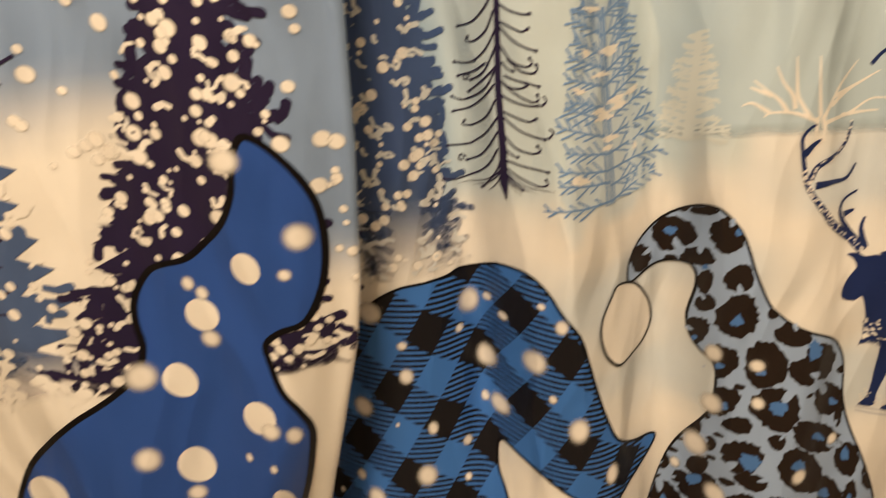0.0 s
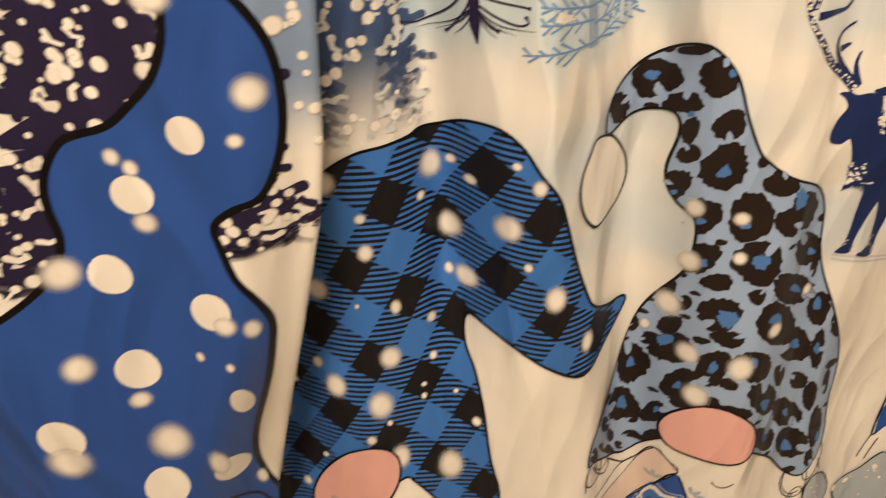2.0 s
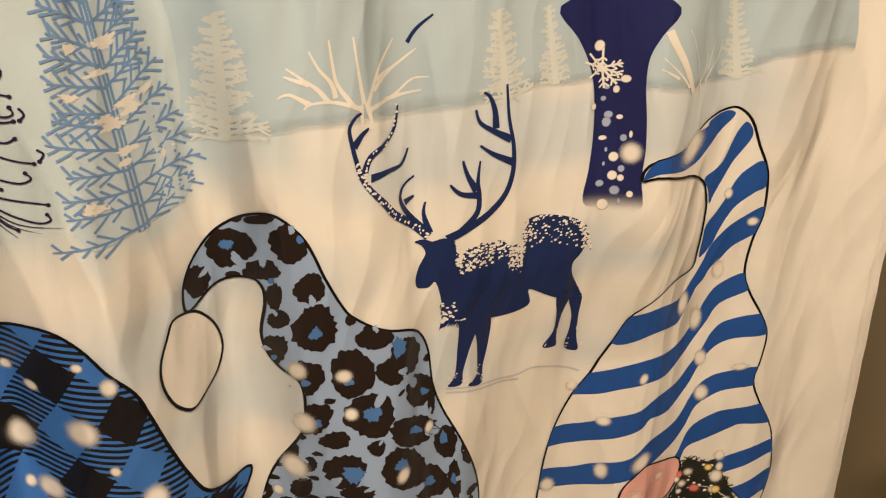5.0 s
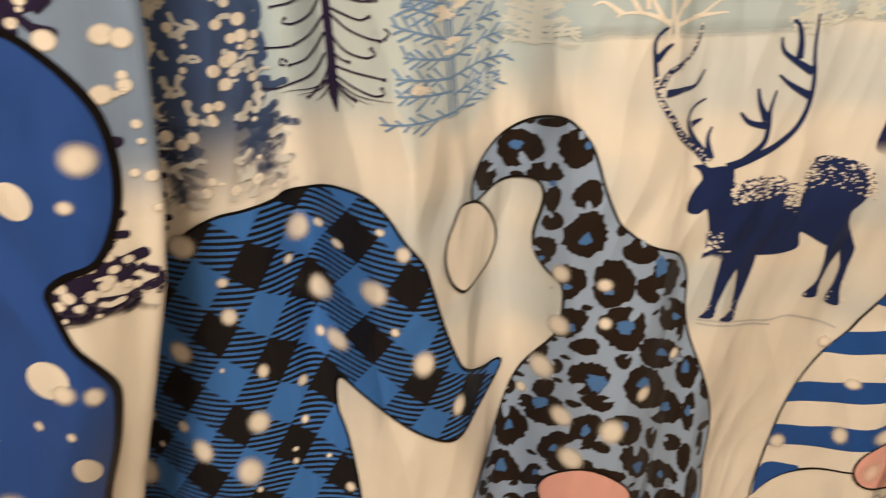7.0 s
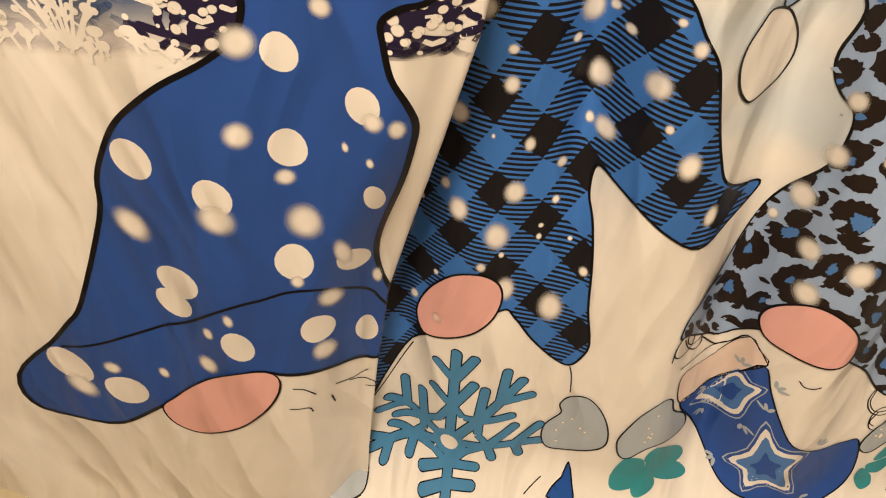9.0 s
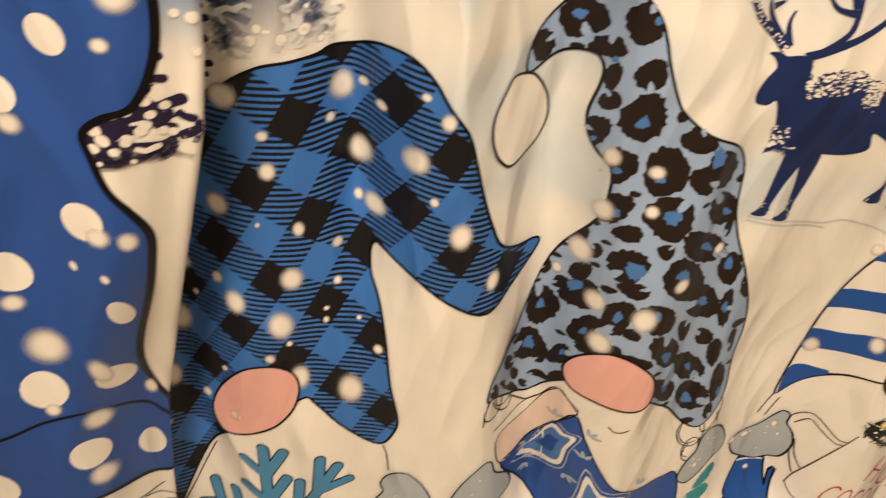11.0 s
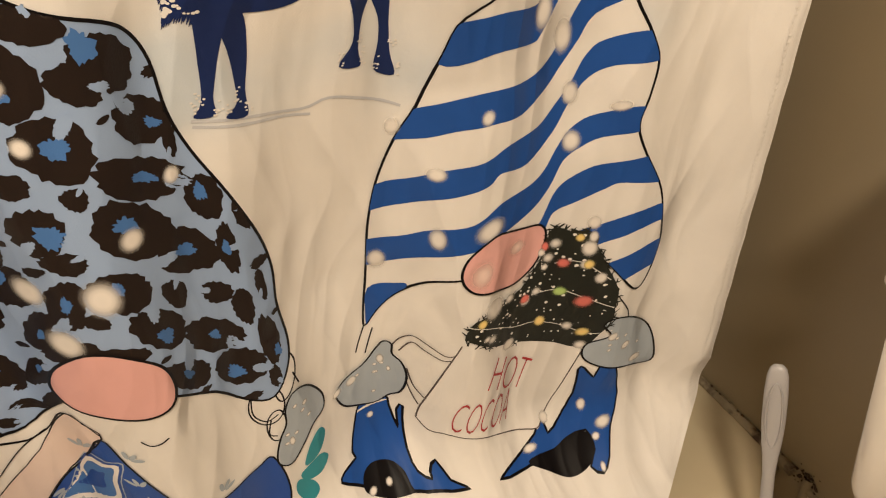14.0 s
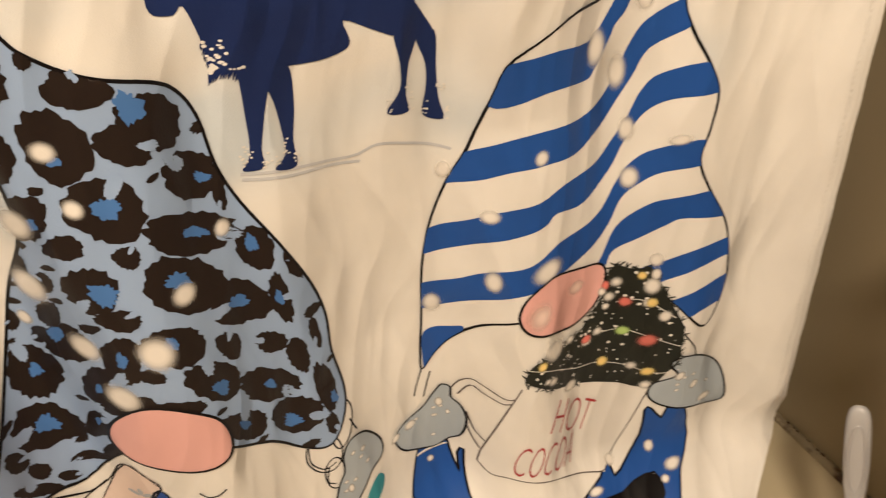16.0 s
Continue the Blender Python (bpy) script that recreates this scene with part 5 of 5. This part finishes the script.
for outline in (MITTEN_STRIPE_WEST, MITTEN_STRIPE_EAST, MITTEN_LEO_EAST, MITTEN_LEO_WEST, MITTEN_PLAID_EAST, MITTEN_PLAID_WEST):
    mitten = outlined("printed_mitten", outline, GREY, 6.5, 0.0018)
    mx, mz = sum(p[0] for p in outline) / len(outline) / 1000, sum(p[1] for p in outline) / len(outline) / 1000
    for i in range(6):
        x, z = outline[rnd.randrange(len(outline))]
        t = 0.75 * rnd.random()
        soft_disc("snow_dot", mx + (x / 1000 - mx) * t, mz + (z / 1000 - mz) * t, 0.0026, 0.0022, SNOW, 7.6, mitten)
for x, z, rx, rz in SNOW_COAT:
    soft_disc("printed_snow_dot", x / 1000, z / 1000, rx / 1000, rz / 1000, SNOW, 7.6, curtain)


def lettering(text, place, mat, layer, parent):
    """Words in thin slanted capitals, laid on the cloth."""
    data = bpy.data.curves.new("lettering", "FONT")
    data.body, data.resolution_u, data.offset = text, 3, -0.020
    ob = new("lettering", data)
    bpy.context.view_layer.update()
    me = bpy.data.meshes.new_from_object(ob)
    bpy.data.objects.remove(ob)
    bm = bmesh.new()
    bm.from_mesh(me)
    bmesh.ops.triangulate(bm, faces=bm.faces[:])
    for _ in range(4):
        bmesh.ops.subdivide_edges(bm, edges=[e for e in bm.edges if e.calc_length() > 0.12], cuts=1)
        bmesh.ops.triangulate(bm, faces=bm.faces[:])
    bm.to_mesh(me)
    bm.free()
    ox, oz, rx, rz, ux, uz = [a / 1000 for a in place]
    wide, high = max(v.co.x for v in me.vertices), max(v.co.y for v in me.vertices)
    for v in me.vertices:
        a, b = v.co.x / wide, v.co.y / high
        v.co = cloth_point(ox + a * (rx - ox) + b * (ux - ox), oz + a * (rz - oz) + b * (uz - oz), layer)
    me.materials.append(mat)
    ob = new("lettering", me)
    ob.parent = parent
    return tagged(ob, "thin slanted red capitals")


lettering("HOT", HOT, RED_INK, 8.0, mug)
lettering("COCOA", COCOA, RED_INK, 8.0, mug)

# the leopard figure's scarf, the plaid figure's snowflake, fine lines
outlined("printed_scarf_flap", SCARF_FLAP, BLUSH, 1.5, 0.0012, step=3)
bandana = outlined("printed_bandana", BANDANA, ROYAL, 1.5, 0.0018)
for star in STARS:
    mx, mz = sum(p[0] for p in star) / len(star), sum(p[1] for p in star) / len(star)
    for scale, mat, layer in ((1.28, GREY, 2.2), (1.22, ROYAL, 2.5), (1.08, WHITE, 2.8), (0.86, MID, 3.1), (0.45, ROYAL, 3.4)):
        fill("star", curve([(mx + (x - mx) * scale, mz + (z - mz) * scale) for x, z in star], step=3), mat, layer, bandana)
    for i in range(0, len(star), 2):
        x, z = mx + (star[i][0] - mx) * 1.5, mz + (star[i][1] - mz) * 1.5
        for k in (-1, 0, 1):
            a = math.atan2(z - mz, x - mx) + 0.7 * k
            disc("leaf", (x + 7 * math.cos(a)) / 1000, (z + 7 * math.sin(a)) / 1000, 0.005, 0.0018, GREY, 2.6, bandana, tilt=a)
for petal in PETALS:
    fill("printed_petal", curve(petal), TEAL, 2, curtain)
outlined("printed_coat", COAT_PLAID, STRIPE, 1, 0.0018, step=2)
for line in PLAITS:
    outlined("printed_plait", line, WHITE, 1.2, 0.0014)
for line in LEO_LINES + PLAID_LINES + STRIPE_LINES + HAIR_DOT:
    stroke("printed_line", curve(line, False), 0.0017, BLACK, 2, curtain, (0.8, 0.8))


def snowflake(tips, mat):
    """A six-armed snowflake between its middle and the tips of its arms."""
    (ox, oz), ends = [a / 1000 for a in tips[0]], [(x / 1000, z / 1000) for x, z in tips[1:]]

    def at(r, a):
        k = int(a // 60) % 6
        f = math.radians(a % 60)
        q = r * math.sin(f) / math.sin(math.radians(60))
        p = r * math.cos(f) - q * 0.5
        (x0, z0), (x1, z1) = ends[k], ends[(k + 1) % 6]
        return ox + p * (x0 - ox) + q * (x1 - ox), oz + p * (z0 - oz) + q * (z1 - oz)

    flake = None
    for width, m, layer in ((0.0134, BLACK, 2), (0.0108, mat, 3.4)):
        bm = bmesh.new()
        for k in range(6):
            a = 60.0 * k
            stroke_into(bm, [at(0.1, a), at(0.95, a)], width, layer)
            disc_into(bm, *at(0.95, a), width / 2, width / 2, layer + 0.05)
            for r, length in ((0.40, 0.32), (0.68, 0.29)):
                for s in (-1, 1):
                    out = (r + length * 0.62, s * length * 0.78)
                    x1 = at(math.hypot(*out), a + math.degrees(math.atan2(out[1], out[0])))
                    stroke_into(bm, [at(r, a), x1], width * 0.92, layer + 0.05)
                    disc_into(bm, *x1, width * 0.46, width * 0.46, layer + 0.05)
            for s in (-1, 1):
                stroke_into(bm, [at(0.42, a), at(0.30, a + s * 30)], width * 0.8, layer + 0.08)
        ob = part("printed_snowflake" if flake is None else "face", bm, m, flake or curtain)
        flake = flake or ob
    disc("core", ox, oz, 0.020, 0.021, mat, 4.0, flake)
    disc("hub", ox, oz, 0.0105, 0.0115, WHITE, 4.5, flake)


snowflake(FLAKE, ink("flake_blue_ink", (0.07, 0.24, 0.47)))


# ---- the bathtub under the curtain ----
def tub():
    thing = tagged(new("bathtub"), "cream enamel bathtub with a rounded rim against the wall", "bathtub")
    x0, x1, y0, y1 = -0.09, WX - 0.001, -0.128, 0.715
    cx, cy, hx, hy, n = (x0 + x1) / 2, (y0 + y1) / 2, (x1 - x0) / 2, (y1 - y0) / 2, 96

    def loop(bm, z, inset, power):
        out = []
        for i in range(n):
            a = 2 * math.pi * (i + 0.5) / n
            c, s = math.cos(a), math.sin(a)
            k = (abs(c) ** power + abs(s) ** power) ** (-1 / power)
            out.append(bm.verts.new((cx + (hx - inset) * c * k, cy + (hy - inset) * s * k, z)))
        return out

    for name, rows, closed in (("apron", ((0.0, 0.03, 40), (0.308, 0.022, 40), (0.330, 0.006, 40)), False),
                               ("rim", ((0.330, 0.006, 40), (0.350, 0.0, 40), (0.363, 0.003, 40), (0.370, 0.012, 40), (0.371, 0.03, 40), (0.371, 0.075, 9),
                                        (0.366, 0.088, 7), (0.349, 0.096, 6)), False),
                               ("basin", ((0.349, 0.096, 6), (0.25, 0.115, 5), (0.12, 0.16, 4), (0.09, 0.24, 4)), True)):
        bm = bmesh.new()
        loops = [loop(bm, *r) for r in rows]
        for a, b in zip(loops, loops[1:]):
            for i in range(n):
                bm.faces.new((a[i], a[(i + 1) % n], b[(i + 1) % n], b[i]))
        if closed:
            bm.faces.new(loops[-1])
        part(name, bm, TUB, thing)


tub()


def bead(name, a, b, radius, parent=None, label="", category=""):
    """A squeezed line of caulk."""
    bm = bmesh.new()
    a, b = Vector(a), Vector(b)
    n = max(2, int((b - a).length / 0.006))
    side = (b - a).normalized().orthogonal().normalized()
    up = (b - a).normalized().cross(side)
    last = None
    for i in range(n + 1):
        p = a.lerp(b, i / n)
        r = radius * (1 + 0.35 * noise.noise(p * 60))
        ring = [bm.verts.new(p + r * (math.cos(k * 0.785) * side + math.sin(k * 0.785) * up)) for k in range(8)]
        if last:
            for k in range(8):
                bm.faces.new((last[k], last[(k + 1) % 8], ring[(k + 1) % 8], ring[k]))
        last = ring
    ob = link(name, bm, CAULK, parent)
    return tagged(ob, label, category, kind="structure")


CAULK = material("mouldy_caulk", (0.50, 0.42, 0.30), 0.6, 0.4, 300, 0.1, 30)
nt = CAULK.node_tree
ramp, spots = nt.nodes.new("ShaderNodeValToRGB"), nt.nodes.new("ShaderNodeTexNoise")
spots.inputs["Scale"].default_value, spots.inputs["Detail"].default_value = 38, 6
ramp.color_ramp.elements[0].position, ramp.color_ramp.elements[0].color = 0.33, (0.05, 0.025, 0.010, 1)
ramp.color_ramp.elements[1].position, ramp.color_ramp.elements[1].color = 0.46, (0.26, 0.212, 0.138, 1)
tc = nt.nodes.new("ShaderNodeTexCoord")
nt.links.new(tc.outputs["Object"], spots.inputs["Vector"])
nt.links.new(spots.outputs["Fac"], ramp.inputs[0])
nt.links.new(ramp.outputs[0], colour_socket(CAULK))
bead("trim_caulk_rim", (WX - 0.004, -0.118, 0.3665), (WX - 0.004, 0.68, 0.3665), 0.0068, label="mould-stained caulk along the tub rim", category="caulk")
corner = bead("trim_caulk_corner", (WX + 0.001, -0.136, 0.374), (WX + 0.001, -0.136, 0.02), 0.006, label="mould-stained caulk at the tub corner", category="caulk")
bead("trim_caulk_skirting", (WX + 0.001, -0.14, 0.354), (WX + 0.001, -0.62, 0.354), 0.0045, label="mould-stained caulk over the skirting", category="caulk")

MOULD = material("brown_mould", (0.055, 0.030, 0.012), 0.8, 0.5, 400, 0.5, 90)
rnd, bm = random.Random(41), bmesh.new()
for i in range(70):
    reach = 0.026 * rnd.random() ** 1.6
    a = 6.28 * rnd.random()
    y, z, r = -0.137 + reach * math.cos(a), 0.366 + 0.8 * reach * math.sin(a), 0.0008 + 0.0028 * rnd.random() * (1 - reach / 0.03)
    made = bmesh.ops.create_icosphere(bm, subdivisions=1, radius=r)["verts"]
    for v in made:
        v.co = Vector((WX + v.co.x * 0.35, y + v.co.y * (0.7 + rnd.random()), z + v.co.z * (0.7 + 0.6 * rnd.random())))
for i in range(26):
    y = -0.12 + 0.30 * rnd.random() ** 1.5
    made = bmesh.ops.create_icosphere(bm, subdivisions=1, radius=0.0006 + 0.0012 * rnd.random())["verts"]
    for v in made:
        v.co = Vector((WX - 0.002 + v.co.x, y + v.co.y * 2, 0.3725 + v.co.z))
tagged(part("mould", bm, MOULD, corner, "brown specks of mould"), kind="stuff")


# ---- the brush beside the tub ----
def toilet_brush():
    thing = tagged(new("toilet_brush"), "white plastic toilet brush standing beside the tub", "brush")
    top, low = Vector((1.585, -0.150, 0.628)), Vector((1.590, -0.235, 0.13))
    axis = (low - top).normalized()
    facing = (Vector((1.14, -0.46, 1.15)) - top)
    facing = (facing - axis * facing.dot(axis)).normalized()
    across = axis.cross(facing)

    def section(bm, s, w, d, n=16):
        p = top + axis * s
        return [bm.verts.new(p + across * w * math.copysign(abs(math.cos(a)) ** 0.8, math.cos(a)) + facing * d * math.copysign(abs(math.sin(a)) ** 0.8, math.sin(a)))
                for a in (2 * math.pi * k / n for k in range(n))]

    bm = bmesh.new()
    rows = [(0, 0.0015, 0.001), (0.0015, 0.0048, 0.003), (0.005, 0.0072, 0.0045), (0.012, 0.0088, 0.0055), (0.03, 0.0098, 0.006), (0.06, 0.0100, 0.006),
            (0.085, 0.0088, 0.006), (0.105, 0.0068, 0.006), (0.125, 0.0056, 0.0058), (0.20, 0.0060, 0.006), (0.36, 0.0064, 0.0064), (0.505, 0.0066, 0.0066)]
    loops = [section(bm, *r) for r in rows]
    for a, b in zip(loops, loops[1:]):
        for k in range(16):
            bm.faces.new((a[k], a[(k + 1) % 16], b[(k + 1) % 16], b[k]))
    bm.faces.new(loops[0]), bm.faces.new(loops[-1])
    bmesh.ops.recalc_face_normals(bm, faces=bm.faces[:])
    handle = part("handle", bm, PLASTIC, thing)
    bm = bmesh.new()
    last, first = None, None
    for i in range(33):
        a = 2 * math.pi * i / 32
        p = top + axis * (0.052 - 0.036 * math.cos(a)) + across * 0.0066 * math.sin(a) + facing * 0.0058
        out = (axis * -math.cos(a) + across * math.sin(a)).normalized()
        ring = [bm.verts.new(p + 0.0011 * (math.cos(b) * out + math.sin(b) * facing)) for b in (0, 1.57, 3.14, 4.71)] if i < 32 else first
        first = first or ring
        if last:
            for k in range(4):
                bm.faces.new((last[k], last[(k + 1) % 4], ring[(k + 1) % 4], ring[k]))
        last = ring
    part("grip_ridge", bm, PLASTIC, handle)
    bm = bmesh.new()
    last = None
    for z, r in ((0.0, 0.052), (0.004, 0.055), (0.10, 0.048), (0.13, 0.044), (0.134, 0.040), (0.128, 0.036), (0.02, 0.040)):
        ring = [bm.verts.new((low.x + r * math.cos(k * 0.2618), low.y - 0.005 + r * math.sin(k * 0.2618), z)) for k in range(24)]
        if last:
            for k in range(24):
                bm.faces.new((last[k], last[(k + 1) % 24], ring[(k + 1) % 24], ring[k]))
        else:
            bm.faces.new(ring)
        last = ring
    bm.faces.new(last)
    part("holder", bm, PLASTIC, thing)


toilet_brush()


# ---- the cistern on the wall and the box on it ----
def cistern():
    thing = tagged(new("toilet_cistern"), "white porcelain toilet cistern against the beige wall", "toilet cistern")
    x0, x1, y0, y1 = 1.535, WX - 0.001, -0.66, -0.236

    def block(name, grow, z0, z1, narrow, radius):
        bm = bmesh.new()
        for v in box(bm, x0 - grow, x1, y0 - grow, y1 + grow, z0, z1):
            if v.co.z < z0 + 0.001:
                v.co.y += narrow if v.co.y < (y0 + y1) / 2 else -narrow
                v.co.x += 0.4 * narrow if v.co.x < (x0 + x1) / 2 else 0
        bmesh.ops.bevel(bm, geom=[e for e in bm.edges if min(v.co.x for v in e.verts) < x1 - 0.01 and (name == "lid" or min(v.co.z for v in e.verts) < z1 - 0.01)], offset=radius, segments=7, profile=0.5, affect="EDGES")
        part(name, bm, PORCELAIN, thing)

    block("tank", 0.0, 0.602, 0.802, 0.018, 0.026)
    block("lid", 0.001, 0.8022, 0.832, 0.0, 0.006)


cistern()


def tray():
    thing = tagged(new("tray"), "thin white tray with a pale blue pattern on the cistern", "tray")
    thing.matrix_world = pose(1.571, -0.201, 0.833, 0, 0, 17)
    bm = bmesh.new()
    box(bm, 0, 0.10, -0.15, 0, 0, 0.007)
    bmesh.ops.bevel(bm, geom=bm.edges[:], offset=0.002, segments=2, profile=0.5, affect="EDGES")
    part("body", bm, PLASTIC, thing)
    bm = bmesh.new()
    box(bm, 0.007, 0.093, -0.143, -0.007, 0.0071, 0.0078)
    pattern = material("pale_blue_pattern", (0.40, 0.55, 0.62), 0.3, 0.0, 50, 0.55, 90)
    part("inlay", bm, pattern, thing, "pale blue patterned inlay")


tray()
